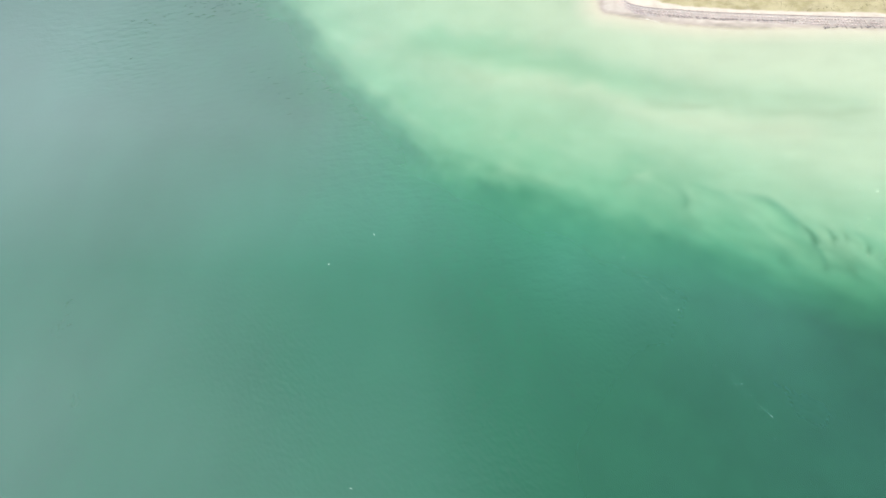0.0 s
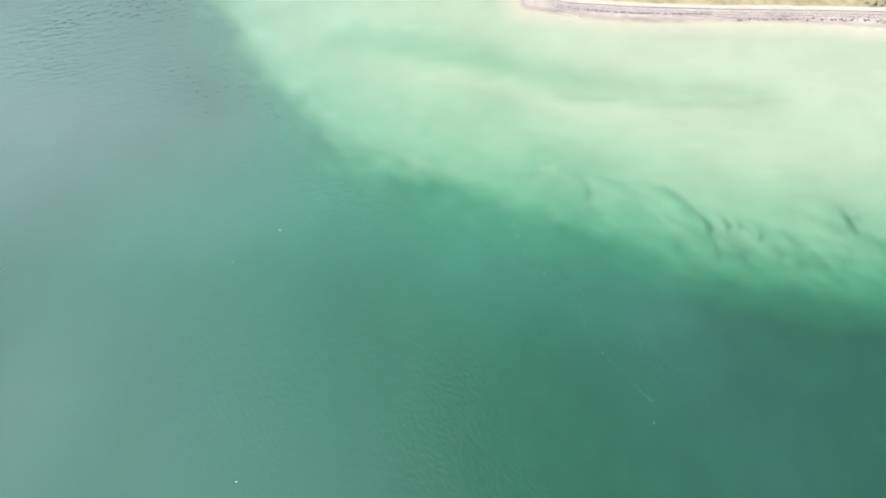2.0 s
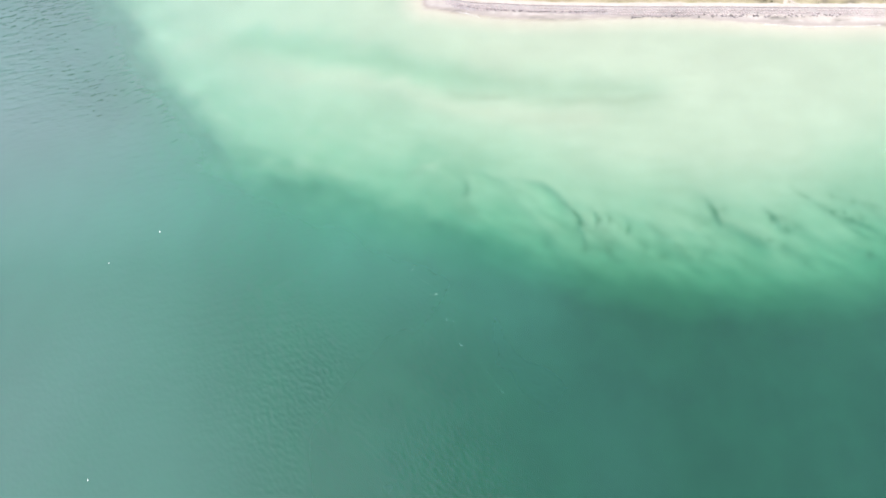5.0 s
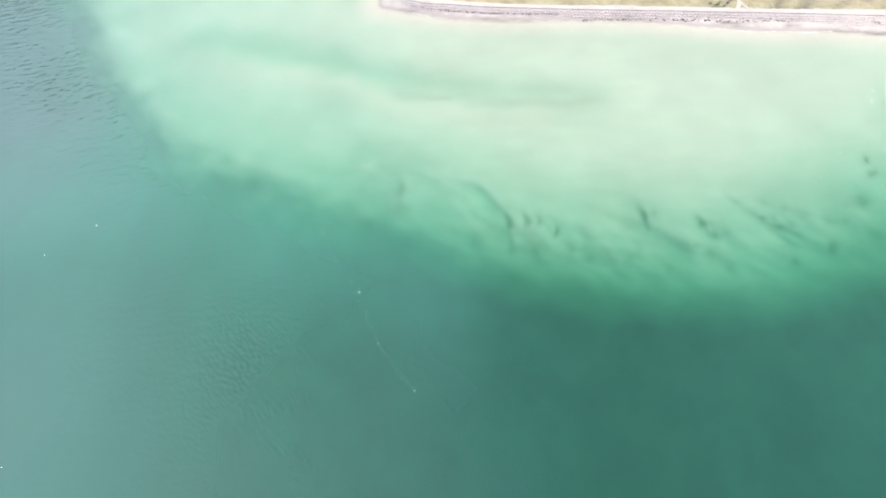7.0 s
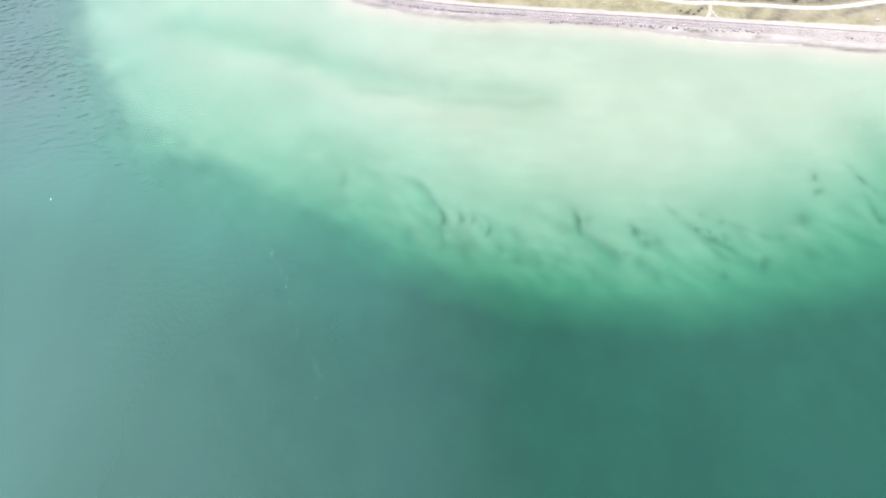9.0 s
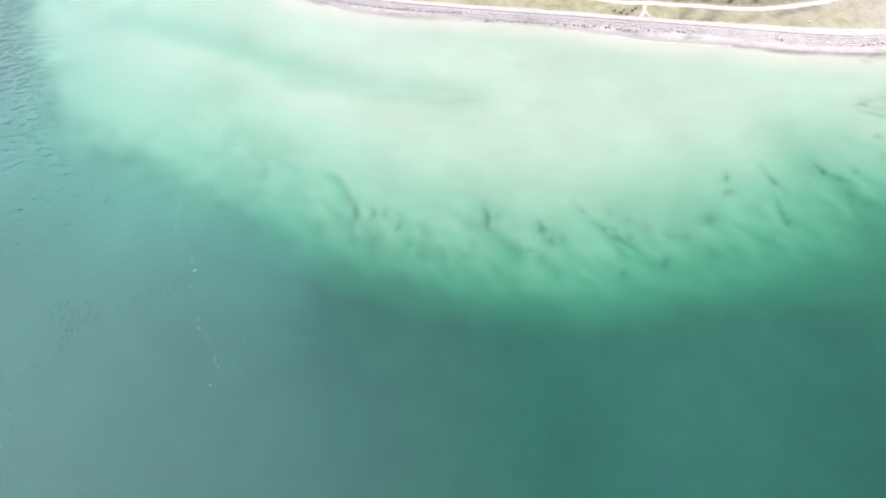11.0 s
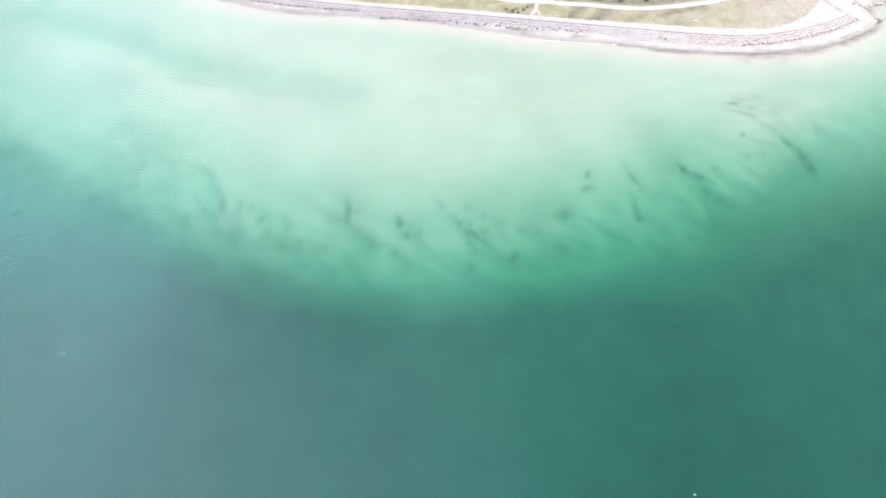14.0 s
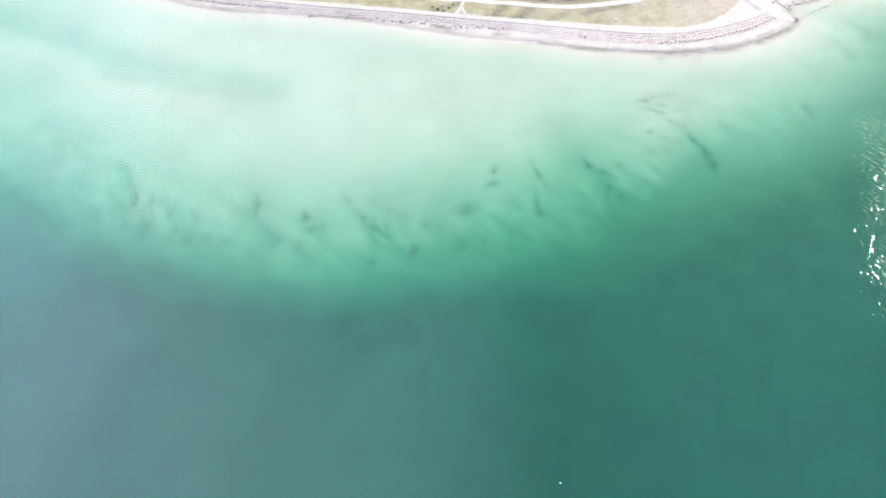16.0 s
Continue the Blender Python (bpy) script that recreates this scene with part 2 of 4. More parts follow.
WEEDS_HEAD = [
    ([(183.6, 83.4), (185.0, 81.0), (186.5, 79.1)], 0.38, 0.7), ([(188.2, 78.3), (189.1, 77.9), (190.0, 77.1)], 0.48, 0.75), ([(191.8, 79.5), (193.6, 79.8)], 0.8, 0.45),
    ([(189.0, 73.7), (190.4, 73.5)], 1.3, 0.34), ([(192.9, 71.8), (194.6, 70.3)], 1.2, 0.3), ([(201.0, 84.4), (201.9, 83.8)], 0.4, 0.5),
    ([(202.9, 86.3), (204.1, 85.8), (205.4, 84.6)], 0.35, 0.3), ([(201.9, 83.0), (203.8, 81.1)], 0.45, 0.25), ([(200.7, 90.0), (202.2, 90.5)], 0.3, 0.5),
    ([(202.4, 90.1), (204.8, 89.0), (208.7, 88.1)], 0.35, 0.36),
]
WEEDS_THREADS = [
    ([(198.6, 101.1), (201.8, 101.3)], 0.22, 0.75), ([(198.9, 99.0), (202.1, 98.1), (204.7, 97.3)], 0.24, 0.7), ([(200.4, 103.6), (203.9, 102.6)], 0.2, 0.4),
    ([(201.5, 100.1), (206.0, 99.7)], 0.2, 0.36), ([(205.3, 98.7), (210.9, 98.6)], 0.2, 0.26), ([(204.8, 104.6), (208.7, 103.9)], 0.2, 0.26),
    ([(204.4, 96.7), (206.0, 94.9), (209.5, 92.6)], 0.26, 0.5), ([(209.5, 92.6), (210.8, 89.5), (212.0, 88.6)], 0.42, 0.55), ([(212.6, 88.0), (214.1, 86.7), (214.9, 84.7)], 0.8, 0.46),
    ([(214.9, 84.7), (215.3, 83.0), (215.4, 80.7)], 0.9, 0.6),
]
WEEDS_SHORE = [
    ([(203.6, 117.8), (207.3, 117.0)], 0.3, 0.7), ([(209.4, 118.0), (213.6, 118.8)], 0.3, 0.8), ([(214.6, 117.1), (217.2, 117.9)], 0.25, 0.5),
    ([(238.7, 103.9), (240.5, 101.0)], 0.6, 0.4), ([(246.0, 135.9), (250.0, 138.9), (255.0, 142.4), (263.0, 147.4), (274.0, 153.8)], 0.55, 0.5),
]
WEEDS = WEEDS_WEST + WEEDS_FOOT + WEEDS_MIDDLE + WEEDS_EAST + WEEDS_HEAD + WEEDS_THREADS + WEEDS_SHORE


def fbm(x, y, scale, seed, octaves=3):
    """Smooth value noise on a grid of points, about -1 to 1."""
    rng = np.random.RandomState(seed)
    total, amp, norm = np.zeros(x.shape), 1.0, 0.0
    for _ in range(octaves):
        table = rng.rand(64, 64) * 2 - 1
        u, v = x / scale, y / scale
        iu, iv = np.floor(u).astype(int), np.floor(v).astype(int)
        fu, fv = u - iu, v - iv
        fu, fv = fu * fu * (3 - 2 * fu), fv * fv * (3 - 2 * fv)
        a, b = table[iu % 64, iv % 64], table[(iu + 1) % 64, iv % 64]
        c, d = table[iu % 64, (iv + 1) % 64], table[(iu + 1) % 64, (iv + 1) % 64]
        total += amp * ((a * (1 - fu) + b * fu) * (1 - fv) + (c * (1 - fu) + d * fu) * fv)
        norm += amp
        scale, amp = scale * 0.5, amp * 0.55
    return total / norm


def toe_width(x):
    """Width of the stone slope in plan, from its kerb to its toe."""
    return np.interp(x, [60, 110, 140, 165, 180, 205, 240], [2.1, 2.0, 2.1, 2.5, 3.8, 3.4, 3.1])


DEPTH_SCALE = 0.5                     # the bank is a shallow one: about 2.5 m of water off its foot


def terrain(x, y):
    """Height of the ground: sea floor, sandbank, beach and spit; the water stands at 0."""
    x, y = np.asarray(x, float), np.asarray(y, float)
    ds = line_distance(x, y, SHORE) * np.where(inside(x, y, LAND), 1, -1)
    lobed = 1 + 0.9 * np.clip((60 - x) / 40, 0, 1)
    wx = x + lobed * (2.2 * fbm(x, y, 16, 3) + 1.2 * fbm(x, y, 6, 4))
    wy = y + lobed * (2.2 * fbm(x, y, 16, 5) + 1.2 * fbm(x, y, 6, 6))
    de = line_distance(wx, wy, BANK) * np.where(inside(wx, wy, BANK_AREA), 1, -1)
    soft_edge = np.interp(de, [-60, -25, -10, -4, 0, 4, 8, 18, 30, 40, 65, 100], [5.6, 4.9, 4.3, 3.7, 2.95, 2.0, 1.45, 1.08, 0.88, 0.76, 0.55, 0.45])
    steep_edge = np.interp(de, [-60, -25, -9, -1, 2, 6, 11, 18, 27, 38, 65, 100], [5.6, 5.0, 4.4, 3.65, 3.1, 2.35, 1.75, 1.3, 0.92, 0.62, 0.46, 0.40])
    long_edge = np.interp(de, [-60, -20, -4, 0, 7, 19, 28, 36, 44, 60, 100], [5.6, 4.8, 3.95, 3.4, 2.8, 1.8, 1.2, 0.75, 0.52, 0.44, 0.40])
    tip_edge = np.interp(de, [-60, -20, -8, 0, 5, 10, 17, 24, 35, 60], [5.6, 4.6, 3.9, 2.95, 2.3, 1.65, 1.05, 0.66, 0.48, 0.40])
    tip = np.clip((x - 180) / 22, 0, 1)
    long_edge = long_edge * (1 - tip) + tip_edge * tip
    east, head = np.clip((x - 15) / 50, 0, 1), np.clip((x - 118) / 55, 0, 1)
    depth = (soft_edge * (1 - east) + steep_edge * east) * (1 - head) + long_edge * head
    # tongues of sand that run down the slope, with hollows between them
    u, v = x * 0.82 + y * 0.57, -x * 0.57 + y * 0.82
    tongue = (0.7 * fbm(u, v * 0.3, 7, 11) + 0.55 * fbm(u + 0.3 * v, v * 0.4, 3.2, 12, 2)) * np.exp(-((de - 12) / 11) ** 2)
    depth = depth * (1 - (0.14 + 0.16 * np.clip((x - 40) / 40, 0, 1) - 0.08 * np.clip((x - 140) / 30, 0, 1)) * tongue) * (1 + 0.10 * fbm(x * 0.6, y, 22, 8))
    trough = np.exp(-(line_distance(wx, wy, TROUGH) / 6.5) ** 2)
    depth = depth + 0.32 * trough * np.clip((95 - x) / 50, 0.5, 1) - 0.12 * np.exp(-(line_distance(wx, wy, CREST) / 4.5) ** 2)
    depth = np.minimum(depth, 0.02 + 0.05 * np.maximum(-ds, 0))
    depth = np.maximum(depth, np.interp(-ds, [0, 2], [0, 0.04]))
    # beach, then the stone slope up to the kerb, then the flat top of the spit
    dk = line_distance(x, y, KERB) * np.where(inside(x, y, KERB_AREA), 1, -1)
    beach = np.minimum(0.36, 0.02 + 0.13 * np.maximum(ds, 0))
    bank_side = np.where(dk > 0, 1.3 + 0.3 * np.clip(dk / 35, 0, 1), np.maximum(beach, 1.3 + 0.95 * dk / toe_width(x)))
    rise = np.interp(ds, [0, 1.4, 5.6, 7, 40], [0.0, 0.26, 1.2, 1.3, 1.6])
    along = np.clip((241 - x) / 5, 0, 1) * np.clip((x - 48) / 4, 0, 1)
    rise = rise * (1 - along) + bank_side * along
    dune = np.where(ds > 8, 0.25 * fbm(x, y, 9, 21) * np.clip((ds - 8) / 6, 0, 1), 0)
    return np.where(ds > 0, rise + dune + 0.05 * fbm(x, y, 1.6, 31) * np.clip(ds / 2, 0, 1), -DEPTH_SCALE * depth), ds, de


def steps(parts):
    return np.unique(np.concatenate([np.arange(a, b, s) for a, b, s in parts]).round(3))


far = 130 * 1.35 ** np.arange(1, 12)
GX = np.concatenate([(-150 - far)[::-1], steps([(-150, -60, 1.5), (-60, 40, 0.9), (40, 228, 0.55), (228, 262, 0.75), (262, 290, 1.5)]), 290 + far])
GY = np.concatenate([(-20 - far)[::-1], steps([(-20, 30, 1.8), (30, 112, 0.6), (112, 150, 0.55), (150, 190, 3)]), 190 + far])
PX, PY = np.meshgrid(GX, GY)
PZ, DS, DE = terrain(PX, PY)
# algae growing round each eelgrass strip, in a slight hollow of the sand
ALGAE, HOLLOW = np.zeros(PX.shape), np.zeros(PX.shape)
for line, width, dense in WEEDS:
    path = spline(line, 0.6)
    mid, reach = path.mean(0), np.ptp(path, axis=0).max() + 9
    ys = np.searchsorted(GY, (mid[1] - reach, mid[1] + reach))
    xs = np.searchsorted(GX, (mid[0] - reach, mid[0] + reach))
    sub = (slice(*ys), slice(*xs))
    gx, gy = PX[sub], PY[sub]
    qx, qy = gx + 0.7 * fbm(gx, gy, 2.4, 45, 2), gy + 0.7 * fbm(gx, gy, 2.4, 46, 2)
    n = len(path) - 1
    ragged = np.clip(0.8 + 0.7 * fbm(gx, gy, 2.2, 47, 2), 0.45, 1.15)
    for k in range(n):
        # thin and faint where it starts, thicker and darker at its lower end
        f = (k + 1) / n
        d = line_distance(qx, qy, path[k:k + 2])
        r = max(0.42, width * (0.7 + 0.45 * f))
        near = (0.08 + 0.54 * f ** 1.7) * dense * np.exp(-(d / r) ** 2) * ragged + 0.16 * dense * f * np.exp(-(d / (0.8 + 2.2 * width)) ** 2)
        ALGAE[sub] = np.maximum(ALGAE[sub], near)
for line, deep, reach in SCARPS:
    path = spline(line, 1.0)
    (x0, y0), (x1, y1) = path.min(0) - 3 * reach, path.max(0) + 3 * reach
    sub = (slice(*np.searchsorted(GY, (y0, y1))), slice(*np.searchsorted(GX, (x0, x1))))
    gx, gy = PX[sub], PY[sub]
    d, right = right_of(gx + 0.6 * fbm(gx, gy, 3.2, 55, 2), gy + 0.6 * fbm(gx, gy, 3.2, 56, 2), path)
    fade = np.clip(0.35 + 0.65 * (gx - x0 - 3 * reach) / np.ptp(path[:, 0]), 0.2, 1) * np.clip(0.75 + 0.7 * fbm(gx, gy, 4, 57, 2), 0.2, 1.2)
    pool = fade * np.where(right, np.clip(d / 1.3, 0, 1) * np.exp(-(d / reach) ** 2), -0.35 * np.clip(d / 0.7, 0, 1) * np.exp(-(d / (0.5 * reach)) ** 2))
    HOLLOW[sub] = np.where(np.abs(pool * deep) > np.abs(HOLLOW[sub]), pool * deep, HOLLOW[sub])
PZ -= np.where(DS < -1, (0.2 * ALGAE + 0.9 * HOLLOW) * np.clip(-PZ, 0, 0.9), 0)


# ---------------------------------------------------------------- materials
def material(name):
    m = bpy.data.materials.new(name)
    t = nodes_of(m)
    return m, t, node(t, "ShaderNodeOutputMaterial"), node(t, "ShaderNodeNewGeometry").outputs["Position"]


def noise_tex(t, pos, scale, detail=4.0, rough=0.55, stretch=(1, 1, 1), turn=0.0):
    v = node(t, "ShaderNodeMapping", {"Vector": pos, "Scale": stretch, "Rotation": (0, 0, radians(turn))}).outputs[0]
    return node(t, "ShaderNodeTexNoise", {"Vector": v, "Scale": scale, "Detail": detail, "Roughness": rough}).outputs[0]


def wave_tex(t, pos, scale, detail, along, ratio):
    """Noise drawn out along a direction (degrees from +x), for wave crests."""
    v = node(t, "ShaderNodeMapping", {"Vector": pos, "Scale": (ratio, 1, 1), "Rotation": (0, 0, radians(along))}, vector_type="TEXTURE").outputs[0]
    return node(t, "ShaderNodeTexNoise", {"Vector": v, "Scale": scale, "Detail": detail, "Roughness": 0.5}).outputs[0]


def attribute(t, name):
    return node(t, "ShaderNodeAttribute", attribute_name=name).outputs["Fac"]


def finish(m, t, out, color, rough=0.85, height=None, dist=0.02, strength=0.6, spec=0.3):
    bsdf = node(t, "ShaderNodeBsdfPrincipled", {"Base Color": color if isinstance(color, bpy.types.NodeSocket) else (*color, 1), "Roughness": rough, "Specular IOR Level": spec})
    if height is not None:
        b = node(t, "ShaderNodeBump", {"Strength": strength, "Distance": dist, "Height": height})
        t.links.new(b.outputs[0], bsdf.inputs["Normal"])
    t.links.new(bsdf.outputs[0], out.inputs[0])
    return m


def speckled(name, dark, light, scale, rough=0.85, dist=0.03, per_object=0.25):
    """Stone, wood or leaf: two colours mixed by noise at two scales, each piece a little different."""
    m, t, out, pos = material(name)
    n1, n2 = noise_tex(t, pos, scale), noise_tex(t, pos, scale * 7, 3)
    f = math_node(t, "ADD", math_node(t, "MULTIPLY", n1, 0.65), math_node(t, "MULTIPLY", n2, 0.35))
    c = mix_col(t, ramp(t, f, [(0.36, 0.0), (0.64, 1.0)]), dark, light)
    r1 = node(t, "ShaderNodeObjectInfo").outputs["Random"]
    r2 = node(t, "ShaderNodeNewGeometry").outputs["Random Per Island"]
    r = math_node(t, "MULTIPLY_ADD", math_node(t, "ADD", r1, r2), per_object)
    t.nodes[-1].inputs[2].default_value = 1 - per_object
    c = mix_col(t, 1.0, c, node(t, "ShaderNodeCombineColor", {0: r, 1: r, 2: r}).outputs[0], "MULTIPLY")
    return finish(m, t, out, c, rough, n2, dist)


def ground_material():
    m, t, out, pos = material("sand_and_dune_ground")
    big, mid, fine = noise_tex(t, pos, 0.05), noise_tex(t, pos, 0.35), noise_tex(t, pos, 4.0, 6)
    z = node(t, "ShaderNodeSeparateXYZ", {0: pos}).outputs[2]
    dry = ramp(t, math_node(t, "MULTIPLY_ADD", z, 1.6), [(0.12, 0.0), (0.9, 1.0)])
    sea_sand = mix_col(t, ramp(t, big, [(0.35, 0.0), (0.65, 1.0)]), (0.43, 0.405, 0.352), (0.48, 0.45, 0.395))
    streak = noise_tex(t, pos, 0.22, 4, 0.6, (0.45, 1.3, 1), -18)
    sea_sand = mix_col(t, ramp(t, streak, [(0.42, 0.0), (0.72, 0.16)]), sea_sand, (0.33, 0.325, 0.255))
    ripples = noise_tex(t, pos, 0.75, 5, 0.65, (0.4, 1.4, 1), -12)
    sea_sand = mix_col(t, ramp(t, ripples, [(0.44, 0.0), (0.72, 0.18)]), sea_sand, (0.34, 0.33, 0.26))
    specks = noise_tex(t, pos, 2.6, 3, 0.6, (0.7, 1.2, 1), 25)
    sea_sand = mix_col(t, ramp(t, specks, [(0.55, 0.0), (0.72, 0.24)]), sea_sand, (0.29, 0.29, 0.21))
    sea_sand = mix_col(t, attribute(t, "film"), sea_sand, (0.27, 0.24, 0.19))
    broken = ramp(t, noise_tex(t, pos, 1.1, 4, 0.6, (1.5, 0.8, 1), 55), [(0.3, 0.6), (0.62, 1.0)])
    sea_sand = mix_col(t, math_node(t, "MULTIPLY", attribute(t, "algae"), broken), sea_sand, (0.085, 0.135, 0.08))
    mud = mix_col(t, ramp(t, noise_tex(t, pos, 0.12, 5, 0.6), [(0.3, 0.0), (0.7, 1.0)]), (0.13, 0.15, 0.10), (0.19, 0.21, 0.15))
    sea_sand = mix_col(t, attribute(t, "mud"), sea_sand, mud)
    dry_sand = mix_col(t, ramp(t, mid, [(0.3, 0.0), (0.7, 1.0)]), (0.375, 0.343, 0.296), (0.465, 0.43, 0.376))
    damp = ramp(t, math_node(t, "ADD", z, math_node(t, "MULTIPLY", mid, 0.25)), [(0.10, 0.0), (0.17, 1.0), (0.26, 0.8), (0.42, 0.0)])
    sand = mix_col(t, dry, sea_sand, dry_sand)
    sand = mix_col(t, damp, sand, (0.335, 0.302, 0.268))
    drawn = ramp(t, noise_tex(t, pos, 0.7, 4, 0.6, (0.35, 1.6, 1)), [(0.36, 0.25), (0.62, 1.0)])
    sand = mix_col(t, math_node(t, "MULTIPLY", attribute(t, "tide"), drawn, True), sand, (0.15, 0.14, 0.118))
    patch = noise_tex(t, pos, 0.28, 5, 0.6)
    green = mix_col(t, ramp(t, patch, [(0.38, 0.0), (0.6, 1.0)]), (0.235, 0.215, 0.12), (0.32, 0.295, 0.185))
    # darker streaks in the grass colour
    lawn_streak = noise_tex(t, pos, 0.16, 4, 0.5, (0.55, 1.5, 1), -34)
    green = mix_col(t, ramp(t, lawn_streak, [(0.52, 0.0), (0.68, 0.45)]), green, (0.18, 0.16, 0.105))
    straw = mix_col(t, ramp(t, noise_tex(t, pos, 0.9, 5), [(0.35, 0.0), (0.65, 1.0)]), (0.29, 0.25, 0.188), (0.365, 0.318, 0.25))
    lawn = mix_col(t, attribute(t, "straw"), green, straw)
    # darker streaks, and beyond the track shade and shrub growth as one colour
    dark_lawn = math_node(t, "MULTIPLY", attribute(t, "dark_lawn"), ramp(t, noise_tex(t, pos, 0.6, 4, 0.6), [(0.3, 0.45), (0.6, 1.0)]))
    lawn = mix_col(t, dark_lawn, lawn, (0.125, 0.115, 0.085))
    lawn = mix_col(t, ramp(t, fine, [(0.55, 0.0), (0.8, 0.5)]), lawn, (0.36, 0.33, 0.25))
    bare = math_node(t, "MULTIPLY", attribute(t, "straw"), ramp(t, noise_tex(t, pos, 0.45, 5, 0.65), [(0.42, 0.0), (0.70, 0.4)]))
    lawn = mix_col(t, bare, lawn, (0.41, 0.365, 0.305))
    edge = math_node(t, "ADD", attribute(t, "veg"), math_node(t, "MULTIPLY_ADD", mid, 0.9))
    t.nodes[-2].inputs[2].default_value = -0.45
    cover = ramp(t, edge, [(0.40, 0.0), (0.62, 1.0)])
    c = mix_col(t, cover, sand, lawn)
    h = math_node(t, "ADD", fine, math_node(t, "MULTIPLY", mid, 0.6))
    return finish(m, t, out, c, 0.9, h, 0.05, 0.5, 0.15)


ABSORB = (1.62, 0.62, 0.90)          # per metre of depth, down and up
DEEP_EAST = (0.0112, 0.0405, 0.0342)  # light that the water itself sends back: bluish off the bank,
DEEP_WEST = (0.0092, 0.0420, 0.0285)  # greener in the bight to the west
SKY_SHEEN = (0.040, 0.029, 0.042)          # grey-lavender sky reflection off the open sea, put into the water's colour


def water_material():
    """Clear green water: what lies below is dimmed by the depth, fine silt sends some light back, and the rippled face mirrors the sky."""
    m, t, out, pos = material("sea_water")
    depth = attribute(t, "depth")
    T = [math_node(t, "EXPONENT", math_node(t, "MULTIPLY", depth, -k)) for k in ABSORB]
    trans = node(t, "ShaderNodeCombineColor", {0: T[0], 1: T[1], 2: T[2]}).outputs[0]
    silt_sheen = noise_tex(t, pos, 0.018, 4, 0.5, (1, 0.6, 1), 30)
    deep = mix_col(t, attribute(t, "open_sea"), DEEP_EAST, DEEP_WEST)
    deep = mix_col(t, 1.0, deep, ramp(t, silt_sheen, [(0.35, 0.88), (0.65, 1.14)]), "MULTIPLY")
    B = [math_node(t, "SUBTRACT", 1.0, x) for x in T]
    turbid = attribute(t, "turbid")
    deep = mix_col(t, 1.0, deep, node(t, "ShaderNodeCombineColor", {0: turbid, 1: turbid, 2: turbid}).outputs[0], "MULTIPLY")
    # sky reflection painted on top of the water's own backscatter
    deep = mix_col(t, attribute(t, "silt_sheen"), deep, SKY_SHEEN, "ADD")
    back = mix_col(t, 1.0, deep, node(t, "ShaderNodeCombineColor", {0: B[0], 1: B[1], 2: B[2]}).outputs[0], "MULTIPLY")
    gust = math_node(t, "MULTIPLY", attribute(t, "gust"), ramp(t, noise_tex(t, pos, 0.03, 3, 0.5, (1, 1.6, 1), 20), [(0.32, 0.55), (0.62, 1.0)]))
    chop = wave_tex(t, pos, 0.62, 1.6, 12, 2.2)
    ripple = wave_tex(t, pos, 1.4, 0.5, -42, 1.8)
    swell = math_node(t, "MULTIPLY", chop, attribute(t, "swell"))
    h = math_node(t, "ADD", math_node(t, "MULTIPLY", math_node(t, "MULTIPLY", ripple, 0.46), gust), swell)
    # scattered steep wavelets that catch the sun
    paw = ramp(t, noise_tex(t, pos, 1.0, 2, 0.5), [(0.63, 0.0), (0.70, 1.0)])
    h = math_node(t, "ADD", h, math_node(t, "MULTIPLY", noise_tex(t, pos, 4.4, 1, 0.5), math_node(t, "MULTIPLY", paw, attribute(t, "paws"))))
    bump = node(t, "ShaderNodeBump", {"Strength": 1.0, "Distance": WAVE, "Height": h}).outputs[0]
    clear = node(t, "ShaderNodeBsdfTransparent", {"Color": trans}).outputs[0]
    body = node(t, "ShaderNodeBsdfDiffuse", {"Color": back, "Normal": bump}).outputs[0]
    both = node(t, "ShaderNodeAddShader", {0: clear, 1: body}).outputs[0]
    gloss = node(t, "ShaderNodeBsdfGlossy", {"Color": (1, 1, 1, 1), "Roughness": 0.07, "Normal": bump}).outputs[0]
    fres = node(t, "ShaderNodeFresnel", {"IOR": 1.333, "Normal": bump}).outputs[0]
    mixed = node(t, "ShaderNodeMixShader", {0: fres, 1: both, 2: gloss}).outputs[0]
    t.links.new(mixed, out.inputs[0])
    return m


WAVE = 0.55
M_GROUND = ground_material()
M_WATER = water_material()
M_STONE = speckled("pinkish_grey_stone", (0.43, 0.355, 0.305), (0.54, 0.45, 0.39), 0.9, 0.85, 0.02, 0.16)
M_DARK_STONE = speckled("wet_dark_stone", (0.13, 0.115, 0.105), (0.24, 0.21, 0.195), 1.2, 0.6)
M_KERB = speckled("weathered_kerb_stone", (0.26, 0.22, 0.195), (0.36, 0.31, 0.28), 1.1)
M_SAND_PATH = speckled("pale_trodden_sand", (0.37, 0.335, 0.275), (0.46, 0.42, 0.35), 0.5, 0.9, 0.03, 0.0)
M_GRAVEL = speckled("bleached_gravel", (0.40, 0.38, 0.345), (0.50, 0.48, 0.44), 0.6, 0.9, 0.03, 0.0)
M_CONCRETE = speckled("grey_concrete", (0.30, 0.26, 0.235), (0.38, 0.335, 0.305), 0.7)
M_WEED = speckled("dark_eelgrass", (0.15, 0.195, 0.125), (0.23, 0.28, 0.185), 1.5, 0.7, 0.02)
M_TUFT = speckled("dune_grass_blades", (0.29, 0.265, 0.16), (0.42, 0.38, 0.27), 0.35, 0.8, 0.01)
M_SHRUB = speckled("low_dune_shrub_leaves", (0.16, 0.155, 0.085), (0.25, 0.23, 0.14), 0.8, 0.8, 0.01)
M_WRACK = speckled("grey_brown_wrack", (0.13, 0.125, 0.10), (0.22, 0.205, 0.17), 1.5, 0.8, 0.02)
